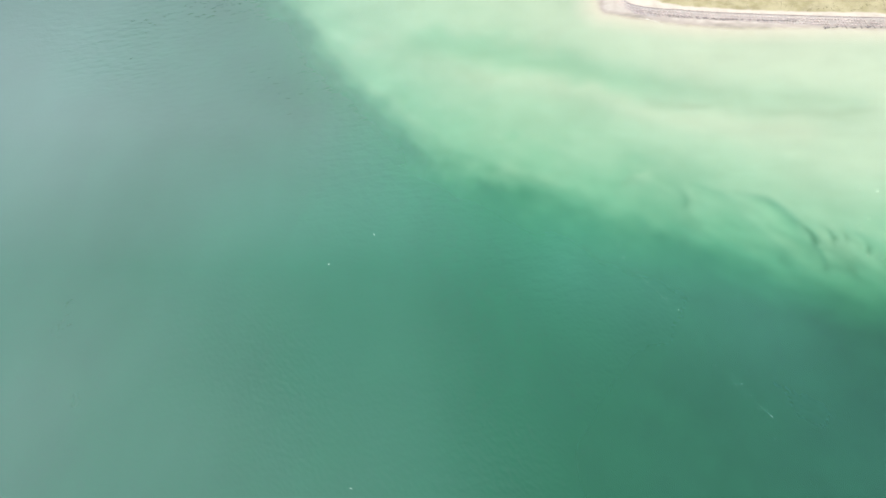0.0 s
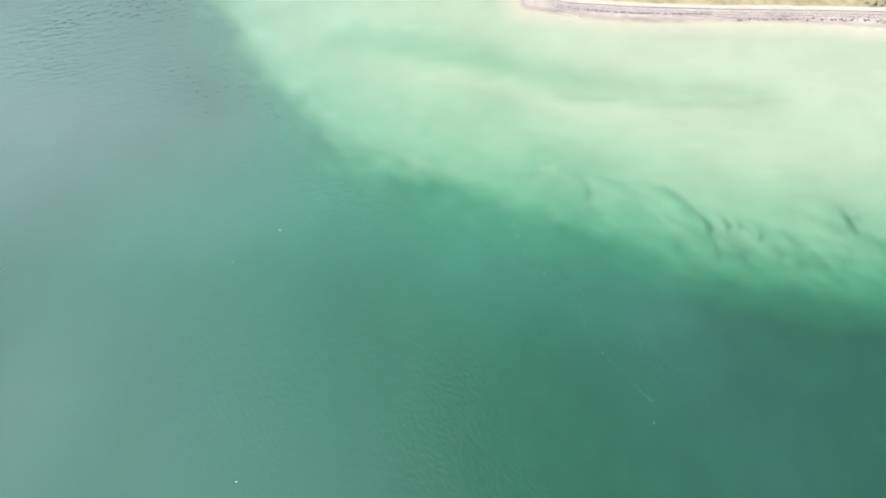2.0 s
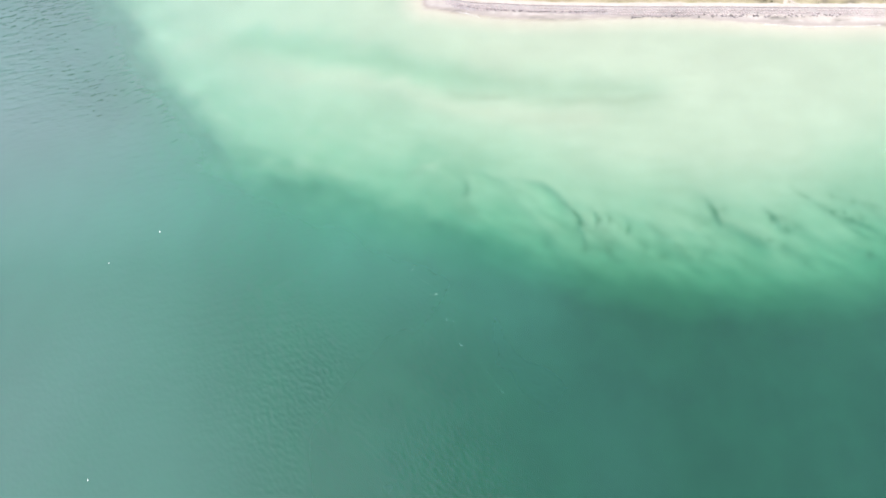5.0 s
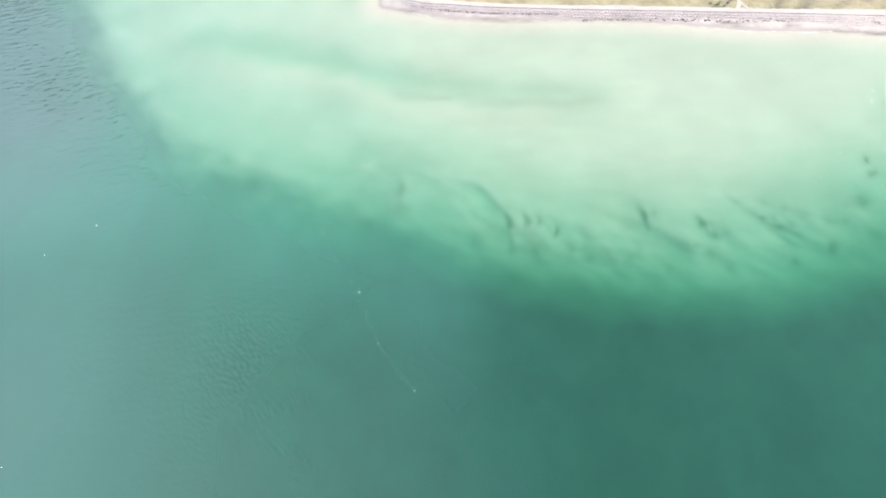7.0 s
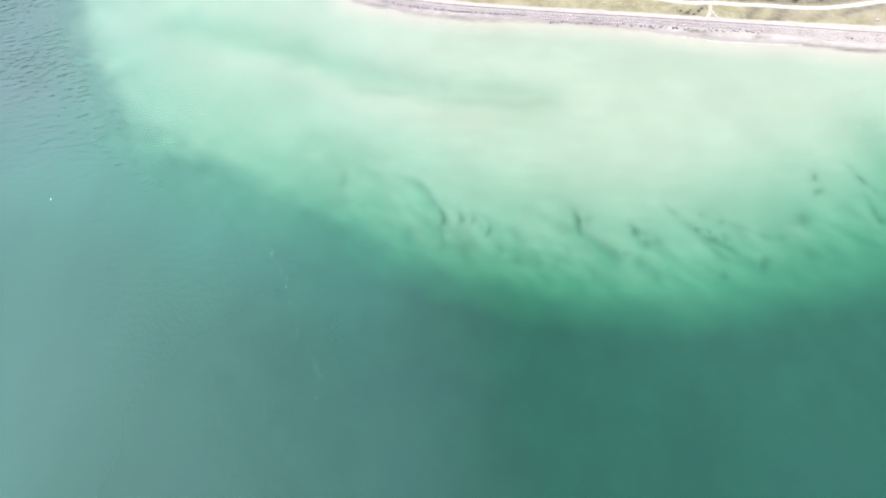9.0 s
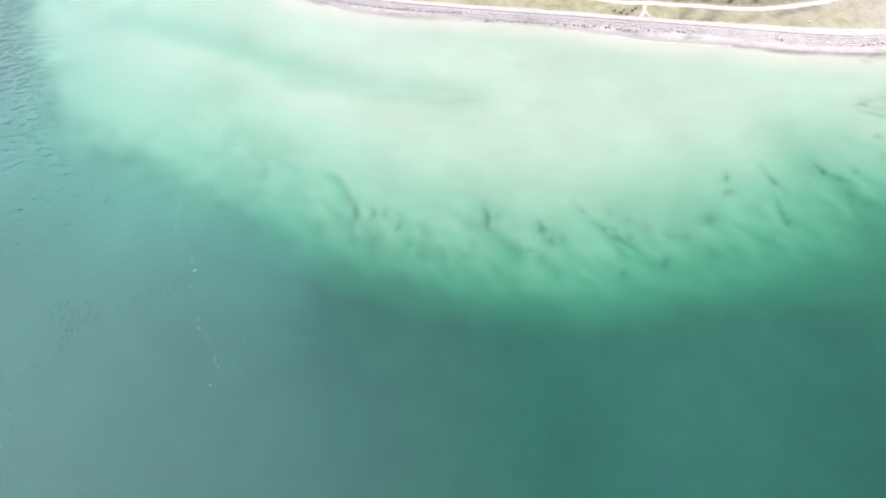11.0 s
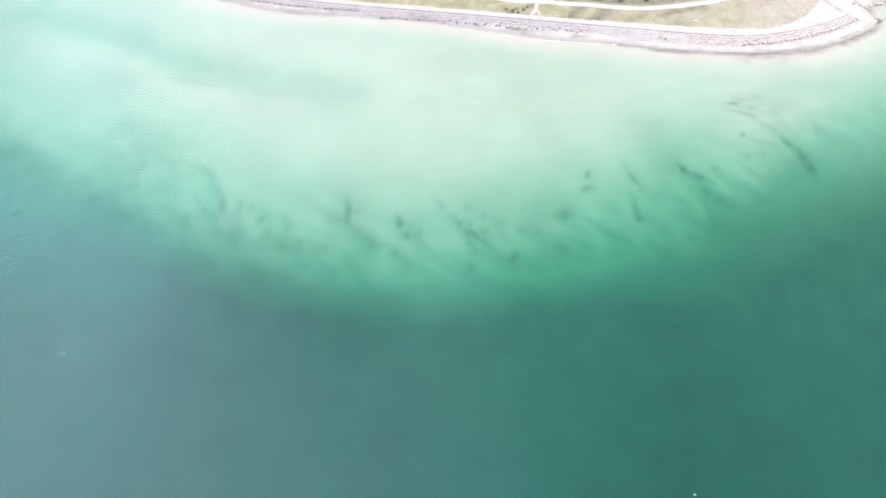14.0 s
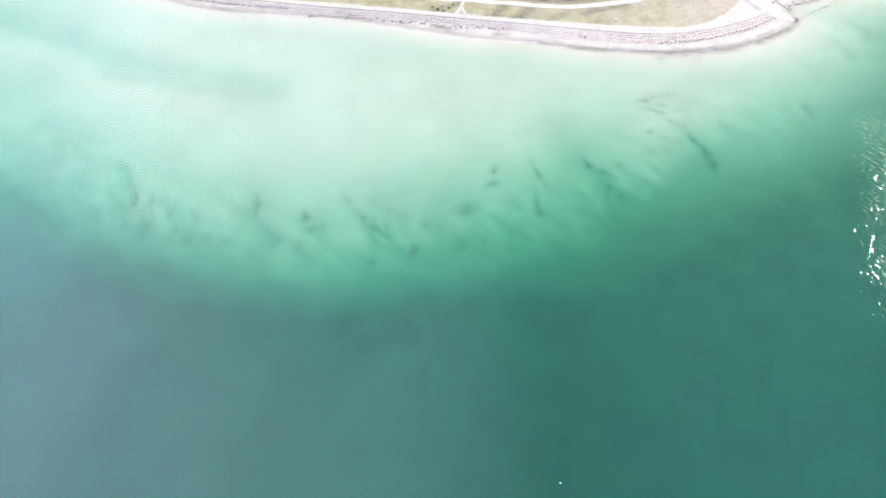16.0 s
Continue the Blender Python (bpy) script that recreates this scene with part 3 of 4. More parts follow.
M_BLEACHED = speckled("bleached_stone", (0.52, 0.50, 0.46), (0.66, 0.64, 0.60), 2.0, 0.8, 0.02, 0.0)
M_FOAM = speckled("white_sea_foam", (0.70, 0.72, 0.70), (0.88, 0.89, 0.87), 3.0, 0.8, 0.01, 0.05)


# ---------------------------------------------------------------- mesh helpers
def mesh_of(name, verts, faces, mat, smooth=True):
    me = bpy.data.meshes.new(name)
    me.from_pydata([tuple(map(float, v)) for v in verts], [], [tuple(map(int, q)) for q in faces])
    me.materials.append(mat)
    if smooth:
        me.polygons.foreach_set("use_smooth", [True] * len(me.polygons))
    me.update()
    return me


def put(me, attr, values):
    a = me.attributes.new(attr, "FLOAT", "POINT")
    a.data.foreach_set("value", np.asarray(values, np.float32))


def grid_faces(ny, nx, keep=None):
    i = np.arange(ny * nx).reshape(ny, nx)
    q = np.stack([i[:-1, :-1], i[:-1, 1:], i[1:, 1:], i[1:, :-1]], -1)
    return (q if keep is None else q[keep]).reshape(-1, 4)


def thing(name, label, category, group="", kind="", me=None):
    return tagged(new(name, me), label, category, group, kind)


def part(name, me, parent, label="", m=None):
    ob = new(name, me)
    ob.parent = parent
    if m is not None:
        ob.matrix_basis = m
    if label:
        tagged(ob, label)
    return ob


def ground_z(x, y):
    return terrain(np.array([x], float), np.array([y], float))[0][0]


# ---------------------------------------------------------------- ground: one sheet from the deep sea floor to the dunes
ground_me = mesh_of("ground", np.stack([PX, PY, PZ], -1).reshape(-1, 3), grid_faces(*PX.shape), M_GROUND)
dg = line_distance(PX, PY, GRASS) * np.where(inside(PX, PY, GRASS_AREA), 1, -1)
put(ground_me, "veg", np.clip(0.5 + dg / 2.4, 0, 1).ravel())
put(ground_me, "straw", np.clip((PX - 180) / 48 + 0.75 * fbm(PX, PY, 9, 41), 0, 1).ravel())
# darker streaks across the lawn
dark_lawn = np.zeros(PX.shape)
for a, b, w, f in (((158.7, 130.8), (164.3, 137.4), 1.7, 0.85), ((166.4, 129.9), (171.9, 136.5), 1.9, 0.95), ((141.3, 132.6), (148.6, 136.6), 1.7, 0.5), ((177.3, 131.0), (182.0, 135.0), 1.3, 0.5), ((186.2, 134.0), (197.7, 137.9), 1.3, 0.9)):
    dark_lawn = np.maximum(dark_lawn, f * np.exp(-(line_distance(PX + 0.7 * fbm(PX, PY, 3, 58, 2), PY + 0.7 * fbm(PX, PY, 3, 59, 2), np.array([a, b])) / w) ** 2))
# beyond the track, shade and shrub growth are both painted into the lawn
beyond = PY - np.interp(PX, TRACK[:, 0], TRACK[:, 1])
dark_lawn = np.maximum(dark_lawn, 0.85 * np.clip((beyond - 1.0) / 1.2, 0, 1) * np.clip((PX - 120) / 25, 0, 1) * np.clip((206 - PX) / 14, 0, 1))
put(ground_me, "dark_lawn", dark_lawn.ravel())
film_mask = sum(0.2 * np.exp(-(line_distance(PX, PY + 0.9 * fbm(PX, PY, 6, 44), c) / 1.5) ** 2) for c in SMEARS)
film_mask = film_mask * np.clip(0.8 + 0.8 * fbm(PX, PY, 5, 43), 0.15, 1.2)
film_mask += 0.32 * np.exp(-(line_distance(PX, PY, np.array([(202.0, 104.0), (207.0, 102.0), (213.0, 99.5)])) / 3.8) ** 2) * np.clip(0.6 + 0.9 * fbm(PX, PY, 6, 43), 0.1, 1)
film_mask += 0.12 * np.exp(-(line_distance(PX, PY + 1.6 * fbm(PX, PY, 9, 44), CREST) / 4.0) ** 2) * np.clip(0.8 + 0.8 * fbm(PX, PY, 11, 47), 0.2, 1)
film_mask += 0.09 * np.exp(-(line_distance(PX, PY + 2.5 * fbm(PX, PY, 12, 44), TROUGH) / 7.0) ** 2) * np.clip(0.8 + 0.7 * fbm(PX, PY, 9, 42), 0, 1)
put(ground_me, "film", film_mask.ravel())
# a thin mottled film of algae over the slope of the bank, drawn out by the current
su, sv = 0.82 * PX + 0.57 * PY, -0.57 * PX + 0.82 * PY
mottle = np.clip(0.9 * fbm(su, sv * 0.45, 5, 48) + 0.6 * fbm(su, sv * 0.5, 1.8, 49, 2) - 0.05, 0, 1) * np.exp(-((DE - 13) / 9) ** 2) * np.clip((PX - 20) / 40, 0.25, 1)
put(ground_me, "algae", np.clip(ALGAE + 0.38 * mottle, 0, 1).ravel())
# grey mud and rotting weed left by the tide on the beach
lump = np.clip(0.45 + 1.1 * fbm(PX * 0.45, PY, 2.6, 66, 2), 0, 1)
tide = np.clip((PX - 168) / 10, 0, 1) * (0.75 * np.exp(-((DS - 0.15) / 0.6) ** 2) + 0.4 * np.exp(-((DS + 0.9) / 0.6) ** 2) * np.clip((PX - 200) / 10, 0, 1) + 0.45 * np.clip((PX - 195) / 12, 0, 1) * np.exp(-((DS - 1.7) / 0.35) ** 2))
tide = tide + np.clip((PX - 136) / 6, 0, 1) * np.clip((182 - PX) / 8, 0, 1) * 0.7 * lump * np.exp(-((DS - 2.1) / 1.3) ** 2)
tide = tide + np.clip((128 - PX) / 10, 0, 1) * (0.6 * lump * np.exp(-((DS - 1.4) / 0.9) ** 2) + 0.4 * np.exp(-((DS + 0.2) / 0.9) ** 2))
put(ground_me, "tide", np.clip(tide * (0.5 + lump), 0, 1).ravel())
edge_w = 12 - 7 * np.clip((PX - 15) / 60, 0, 1) + 8 * np.clip((PX - 165) / 40, 0, 1)
put(ground_me, "mud", np.clip(0.5 - (DE + 1.0) / (2 * edge_w), 0, 1).ravel())
thing("ground", "pale sandy sea floor rising to a beach and dune grass", "ground", kind="structure", me=ground_me)

wet = DS < 2.5
keep = wet[:-1, :-1] | wet[:-1, 1:] | wet[1:, 1:] | wet[1:, :-1]
water_me = mesh_of("water", np.stack([PX, PY, 0 * PX], -1).reshape(-1, 3), grid_faces(*PX.shape, keep), M_WATER)
put(water_me, "depth", np.maximum(-PZ, 0).ravel())
# the open water to the west is greener and sends back more light
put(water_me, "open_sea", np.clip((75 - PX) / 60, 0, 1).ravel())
# where the sky's reflection is painted into the water, out to the northwest
put(water_me, "silt_sheen", (np.clip((18 - PX) / 55, 0, 1) * np.clip((PY - 52) / 45, 0, 1)).ravel())
put(water_me, "turbid", np.interp(PX - 0.2 * (PY - 60), [-60, 12, 80], [1.85, 2.0, 1.38]).ravel() + (0.35 * np.exp(-(((PX + 18) / 18) ** 2 + ((PY - 85) / 26) ** 2)) + 0.22 * np.clip((30 - PX) / 30, 0, 1) + 0.35 * np.exp(-(((PX + 40) / 28) ** 2 + ((PY - 62) / 24) ** 2)) + 0.5 * np.exp(-(((PX - 20) / 20) ** 2 + ((PY - 54) / 18) ** 2)) + 0.25 * np.clip((PY - 45) / 40, 0, 1) * np.clip((20 - PX) / 30, 0, 1) + 0.7 * np.exp(-(line_distance(PX, PY, np.array([(-5.0, 70.0), (30.0, 54.0), (60.0, 42.0)])) / 14) ** 2)).ravel())
# wind on the water: a breeze out at sea and off the head of the spit, calm in the lee between
breeze = 0.12 + 0.10 * np.clip((95 - PX + 0.3 * (40 - PY)) / 60, 0, 1) - 0.12 * np.clip((-30 - PX) / 50, 0, 1) + 0.34 * np.exp(-(((PX - 34) / 24) ** 2 + ((PY - 24) / 26) ** 2)) + 2.0 * np.clip((PX - 0.24 * (PY - 66) - 236.5) / 9, 0, 1) * np.clip((PY - 38) / 30, 0.06, 1) * np.clip((122 - PY) / 30, 0.1, 1)
lee = 1 - 0.85 * np.clip(DE / 14, 0, 1) * np.clip((232 - PX) / 10, 0, 1)
sea_way = np.clip((78 - PX + 0.3 * (40 - PY)) / 55, 0, 1)
front = line_distance(PX, PY, spline([(-90, 135), (-45, 108), (-20, 84), (6, 52), (28, 28), (44, 2)], 6.0))
put(water_me, "swell", ((0.05 + 0.04 * sea_way + np.interp(PY, [15, 35, 60, 100], [0.14, 0.26, 0.55, 0.7]) * np.exp(-(front / 26) ** 2)) * np.clip(1 + 0.7 * fbm(PX, PY, 26, 73, 2), 0.45, 1.5)).ravel())
put(water_me, "paws", ((0.085 + 0.04 * np.clip((PX - 130) / 40, 0, 1)) * np.clip((PX - 70) / 25, 0, 1) * np.clip((PY - 0.25 * (PX - 180) - 58) / 16, 0, 1) * np.clip(0.45 + 1.1 * fbm(PX, PY, 22, 75, 2), 0.0, 1)).ravel())
put(water_me, "gust", np.clip(breeze * lee * (1 + 0.35 * fbm(PX, PY, 18, 71)), 0.03, 3.4).ravel())
thing("water", "clear green rippled sea water over a sandbank", "water", kind="structure", me=water_me)
water = scene.objects["water"]
water.visible_shadow = False


# ---------------------------------------------------------------- paths on the spit
def strip(line, width, lift, seed, mat, name, wobble=0.12):
    """A ribbon along a line that follows the ground, with uneven edges and a thickness."""
    pts, tan = resample(line, 0.8)
    nrm = np.stack([-tan[:, 1], tan[:, 0]], 1)
    rng = np.random.RandomState(seed)
    verts, faces, cols = [], [], 5
    for i, (p, n) in enumerate(zip(pts, nrm)):
        w = width * (1 + wobble * rng.uniform(-1, 1))
        for k in range(cols):
            q = p + n * w * (k / (cols - 1) - 0.5)
            verts.append((q[0], q[1], lift * (1 if 0 < k < cols - 1 else -2)))
    v = np.array(verts)
    v[:, 2] += terrain(v[:, 0], v[:, 1])[0]
    return mesh_of(name, v, grid_faces(len(pts), cols), mat)


thing("gravel_track", "bleached gravel track winding through the dune grass", "track", kind="structure", me=strip(TRACK, 2.5, 0.05, 1, M_GRAVEL, "gravel_track"))
thing("footpath", "short trodden sand footpath joining track and promenade", "footpath", kind="structure", me=strip(BRANCH, 1.7, 0.07, 2, M_SAND_PATH, "footpath", 0.4))
thing("footpath", "narrow trodden sand fork of the footpath", "footpath", kind="structure", me=strip(FORK, 1.3, 0.09, 3, M_SAND_PATH, "footpath", 0.4))
tip_path = spline([(237.5, 134.6), (238.3, 137.2), (235.2, 142.0), (230, 150), (226, 160)], 1.0) + np.array([0, INLAND])
thing("concrete_path", "pale concrete path at the head of the spit", "path", kind="structure", me=strip(tip_path, 2.6, 0.08, 4, M_GRAVEL, "concrete_path", 0.02))
slab_line = spline([(235.6, 136.6), (233.4, 139.6), (230.4, 144.4), (226.5, 151)], 1.0) + np.array([0, INLAND])
thing("concrete_slab", "grey concrete slab strip beside the pale path", "slab", kind="structure", me=strip(slab_line, 2.2, 0.06, 5, M_CONCRETE, "concrete_slab", 0.02))


# ---------------------------------------------------------------- stones
def stone_mesh(name, mat, seed, flat=0.66):
    """A broken stone about 1 m across: the hull of scattered points, edges taken off."""
    rng = np.random.RandomState(seed)
    bm = bmesh.new()
    for _ in range(22):
        v = rng.normal(size=3)
        v /= max(abs(v)) ** 0.8 * np.linalg.norm(v) ** 0.2
        bm.verts.new(Vector(v * (0.5, 0.46, 0.5 * flat)) * rng.uniform(0.86, 1.05))
    got = bmesh.ops.convex_hull(bm, input=bm.verts)
    bmesh.ops.delete(bm, geom=[g for g in got["geom_interior"] if isinstance(g, bmesh.types.BMVert)], context="VERTS")
    me = bpy.data.meshes.new(name)
    bm.to_mesh(me)
    bm.free()
    me.materials.append(mat)
    return me


STONES = [stone_mesh("stone", M_STONE, 100 + i) for i in range(8)]
DARK = [stone_mesh("boulder", M_DARK_STONE, 200 + i, 0.65) for i in range(6)]


def joined(name, meshes, placings, mat):
    """Many stones as one mesh; placings are (index, matrix)."""
    verts, faces = [], []
    for idx, m in placings:
        me, base = meshes[idx], len(verts)
        verts += [tuple(m @ v.co) for v in me.vertices]
        faces += [[base + k for k in p.vertices] for p in me.polygons]
    return mesh_of(name, verts, faces, mat, smooth=False)


rng = np.random.RandomState(7)
revetment = thing("stone_revetment", "sloping revetment of pinkish grey stones in rows below the kerb", "revetment", kind="structure")
near, rest = [], []
for row in range(5):
    pts, tan = resample(KERB, 0.86, 0.43 * (row % 2))
    for p, tn in zip(pts, tan):
        off = 0.62 + row * 0.70 + rng.uniform(-0.07, 0.07)
        q = p + np.array([tn[1], -tn[0]]) * off
        if off > toe_width(q[0]) + 0.25:
            continue
        ang = math.degrees(math.atan2(tn[1], tn[0])) + rng.uniform(-14, 14)
        s = rng.uniform(0.80, 0.92)
        (near if 193 < q[0] else rest).append((int(rng.randint(8)), q, ang, s))


def placed(items, sink=0.0, tilt=8):
    xy = np.array([q for _, q, _, _ in items])
    z = terrain(xy[:, 0], xy[:, 1])[0]
    return [(k, pose(q[0], q[1], zz + sink, rng.uniform(-tilt, tilt), rng.uniform(-tilt, tilt), a) @ Matrix.Scale(s, 4)) for (k, q, a, s), zz in zip(items, z)]


# kerb: a row of squared stones along the top of the revetment
def kerb_mesh():
    bm = bmesh.new()
    bmesh.ops.create_cube(bm, size=1.0, matrix=Matrix.Diagonal((1.12, 0.24, 0.55, 1)))
    bmesh.ops.bevel(bm, geom=bm.edges[:], offset=0.035, segments=1, affect="EDGES")
    me = bpy.data.meshes.new("kerb_stone")
    bm.to_mesh(me)
    bm.free()
    me.materials.append(M_KERB)
    return me


# ---------------------------------------------------------------- dark boulders along the waterline
boulder_items = []
for a, b, n, spread in (((52, 140.0), (59.5, 137.8), 14, 0.3), ((59.5, 137.6), (75.2, 135.1), 44, 0.2), ((75.2, 135.1), (97, 133.3), 62, 0.16), ((104, 130.7), (119.6, 130.4), 34, 0.4),
                        ((119.6, 130.2), (140.3, 128.2), 40, 0.5), ((140.3, 128.2), (165, 126.7), 40, 0.55), ((184.2, 124.6), (187, 124.4), 5, 0.3)):
    for _ in range(n):
        f = rng.rand()
        q = np.array(a) * (1 - f) + np.array(b) * f + rng.normal(size=2) * spread * 0.6
        boulder_items.append((int(rng.randint(6)), q, rng.uniform(0, 360), rng.uniform(0.35, 0.72) * (0.75 if q[0] < 98 else 0.9)))
for k, m in placed(boulder_items, 0.04, 15):
    ob = thing("boulder", "dark wet boulder at the foot of the revetment", "boulder", "boulders along the waterline", me=DARK[k])
    ob.matrix_basis = m

# a low line of sunken stones running out from the head of the spit
sunken = spline([(244.6, 134.6), (249.6, 138.6), (255, 142.4), (263, 147.4), (276, 155)], 1.0)
pts, tan = resample(sunken, 0.5)
items = [(int(rng.randint(6)), p + rng.normal(size=2) * 0.16, rng.uniform(0, 360), rng.uniform(0.14, 0.3)) for p in pts if rng.rand() < 0.75]
groyne = thing("sunken_groyne", "line of dark sunken stones off the spit head", "groyne")
for k, m in placed(items, 0.1):
    part("stone", DARK[k], groyne, m=m)
head_items = [(int(rng.randint(6)), np.array([245.2, 135.0]) + rng.normal(size=2) * 0.35, rng.uniform(0, 360), rng.uniform(0.5, 0.8)) for _ in range(3)]
for k, m in placed(head_items, 0.2):
    ob = thing("boulder", "dark boulder at the head of the spit", "boulder", "boulders at the spit head", me=DARK[k])
    ob.matrix_basis = m
far_items = []
for a, b, n in (((239.6, 142.5), (244.2, 139.8), 14), ((244.2, 141.0), (262, 150), 40)):
    for _ in range(n):
        f = rng.rand()
        far_items.append((int(rng.randint(8)), np.array(a) * (1 - f) + np.array(b) * f + rng.normal(size=2) * 0.5 + (0, 0.6), rng.uniform(0, 360), rng.uniform(0.5, 0.95)))
part("stone_bed", joined("stone_bed", STONES, placed(far_items, 0.1), M_STONE), thing("stone_bank", "loose grey stones on the lee shore of the spit", "stones", kind="stuff"))


# ---------------------------------------------------------------- eelgrass on the sandbank
def blades_mesh(name, spots, r):
    """Narrow bent blades lying on the sand at the spots (place, direction)."""
    xy = np.array([p for p, _ in spots])
    z = terrain(xy[:, 0], xy[:, 1])[0]
    verts, faces = [], []
    for (c, a), zz in zip(spots, z):
        a, ln, w, lift = a + r.normal() * 0.35, r.uniform(0.25, 0.65), r.uniform(0.02, 0.045), r.uniform(0.04, 0.15)
        d, s, base = np.array([math.cos(a), math.sin(a)]), np.array([-math.sin(a), math.cos(a)]), len(verts)
        for along, up, wide in ((-0.5, 0.0, 0.7), (0.0, lift, 1.0), (0.5, lift * 0.7, 0.25)):
            for side in (-1, 1):
                q = c + d * ln * along + s * w * wide * side
                verts.append((q[0], q[1], min(zz + up, -0.03)))
        faces += [(base, base + 1, base + 3, base + 2), (base + 2, base + 3, base + 5, base + 4)]
    return mesh_of(name, verts, faces, M_WEED)


def eelgrass(line, width, dense, seed):
    """A strip of eelgrass: a thick clump at its lower end and blades that trail up the slope, thinning out."""
    r = np.random.RandomState(seed)
    line = spline(line, 0.4)
    length = np.linalg.norm(np.diff(line, axis=0), axis=1).sum()
    pts, tan = resample(line, length / 60)
    clump, trail = [], []
    for _ in range(int(2 + 11 * dense * dense) if width > 0.31 else 0):
        c = pts[-1] + r.normal(size=2) * (0.16 + 0.5 * width)
        clump.append((c, math.atan2(tan[-1][1], tan[-1][0]) + r.normal() * 0.6))
    for _ in range(int(3 + (9.0 if width < 0.31 else 6.0) * dense * dense * length)):
        i = min(int(len(pts) * r.rand() ** (0.45 if width > 0.31 else 0.8)), len(pts) - 1)
        c = pts[i] + np.array([-tan[i][1], tan[i][0]]) * r.normal() * width * 0.5
        trail.append((c, math.atan2(tan[i][1], tan[i][0])))
    patch = thing("eelgrass_patch", "dark green eelgrass strip lying on the submerged sandbank", "seaweed", "eelgrass on the sandbank")
    base = Vector((pts[-1][0], pts[-1][1], ground_z(*pts[-1])))
    patch.matrix_basis = Matrix.Translation(base)
    for name, spots in (("root_clump", clump), ("trailing_blades", trail)):
        if not spots:
            continue
        me = blades_mesh(name, spots, r)
        me.transform(Matrix.Translation(-base))
        part(name, me, patch)


for i, (line, width, dense) in enumerate(WEEDS):
    eelgrass(line, width, dense, 300 + i)
# loose wisps of eelgrass and fine dark litter over the slope of the bank
r2 = np.random.RandomState(90)
wx, wy = r2.uniform(0, 225, 9000), r2.uniform(40, 115, 9000)
wz, _, wde = terrain(wx, wy)
ok = r2.rand(9000) < 0.08 * np.exp(-((wde - 15) / 9) ** 2) * (0.25 + np.clip(fbm(wx, wy, 7, 91) * 2.2, 0, 1))
verts, faces = [], []
for x, y, z in zip(wx[ok], wy[ok], wz[ok]):
    for _ in range(r2.randint(2, 9)):
        a, ln, w, b = -0.95 + r2.normal() * 0.35, r2.uniform(0.15, 0.5), r2.uniform(0.012, 0.03), len(verts)
        c = np.array([x, y]) + r2.normal(size=2) * 0.35 + np.array([0.58, -0.81]) * r2.normal() * 0.9
        d, s = np.array([math.cos(a), math.sin(a)]) * ln, np.array([-math.sin(a), math.cos(a)]) * w
        for q, up in ((c - d, 0.05), (c - s, 0.12), (c + d, 0.08), (c + s, 0.1)):
            verts.append((q[0], q[1], z + up))
        faces.append((b, b + 1, b + 2, b + 3))
thing("eelgrass_wisps", "thin scattered eelgrass wisps on the slope of the bank", "seaweed", kind="stuff", me=mesh_of("eelgrass_wisps", verts, faces, M_WEED))
wrack = np.vstack([resample(spline([(x, y) for x, y in c], 1.0), 0.25)[0] for c in (
    ((200, 119.9), (210, 120.1), (217, 121.1), (222, 122.3), (230, 124.8), (238, 128.8), (243.6, 132.2)), ((174, 121.9), (190, 120.5), (203, 119.9)))])
verts, faces = [], []
for p in wrack:
    if rng.rand() < (0.35 if p[0] > 204 else 0.7):
        continue
    for _ in range(4 if p[0] > 204 else 3):
        c = p + rng.normal(size=2) * (0.4, 0.10 + 0.3 * np.clip((p[0] - 205) / 12, 0, 1))
        a, ln, w = 0.1 + 0.5 * np.clip((p[0] - 215) / 15, 0, 1) + rng.normal() * 0.25, rng.uniform(0.3, 0.9), rng.uniform(0.015, 0.045)
        d, s, b = np.array([math.cos(a), math.sin(a)]), np.array([-math.sin(a), math.cos(a)]), len(verts)
        z = 0.03 + rng.rand() * 0.06
        for q, zz in ((c - d * ln, 0), (c - s * w, z), (c + d * ln, 0.02), (c + s * w, z)):
            verts.append((q[0], q[1], zz + 0.01))
        faces.append((b, b + 1, b + 2, b + 3))
vz = np.array(verts)
vz[:, 2] += np.maximum(terrain(vz[:, 0], vz[:, 1])[0], 0)
thing("sea_wrack", "dark sea wrack washed up along the waterline", "seaweed", kind="stuff", me=mesh_of("sea_wrack", vz, faces, M_WRACK))


# ---------------------------------------------------------------- dune grass and low shrubs
def scatter(n, box, test, seed):
    r = np.random.RandomState(seed)
    x, y = r.uniform(box[0], box[1], n), r.uniform(box[2], box[3], n)
    ok = test(x, y)
    return x[ok], y[ok]


def on_grass(x, y):
    clear = np.minimum(line_distance(x, y, TRACK) - 1.5, np.minimum(line_distance(x, y, BRANCH) - 0.8, line_distance(x, y, FORK) - 0.6))
    far_in = line_distance(x, y, GRASS)
    return inside(x, y, GRASS_AREA) & (clear > 0) & (fbm(x, y, 5, 51) + 0.12 * far_in - 0.9 * np.clip((x - 182) / 25, 0, 1) > 0.05)


tx, ty = scatter(3200, (54, 236, 127, 150), on_grass, 61)
tz = terrain(tx, ty)[0]
verts, faces = [], []
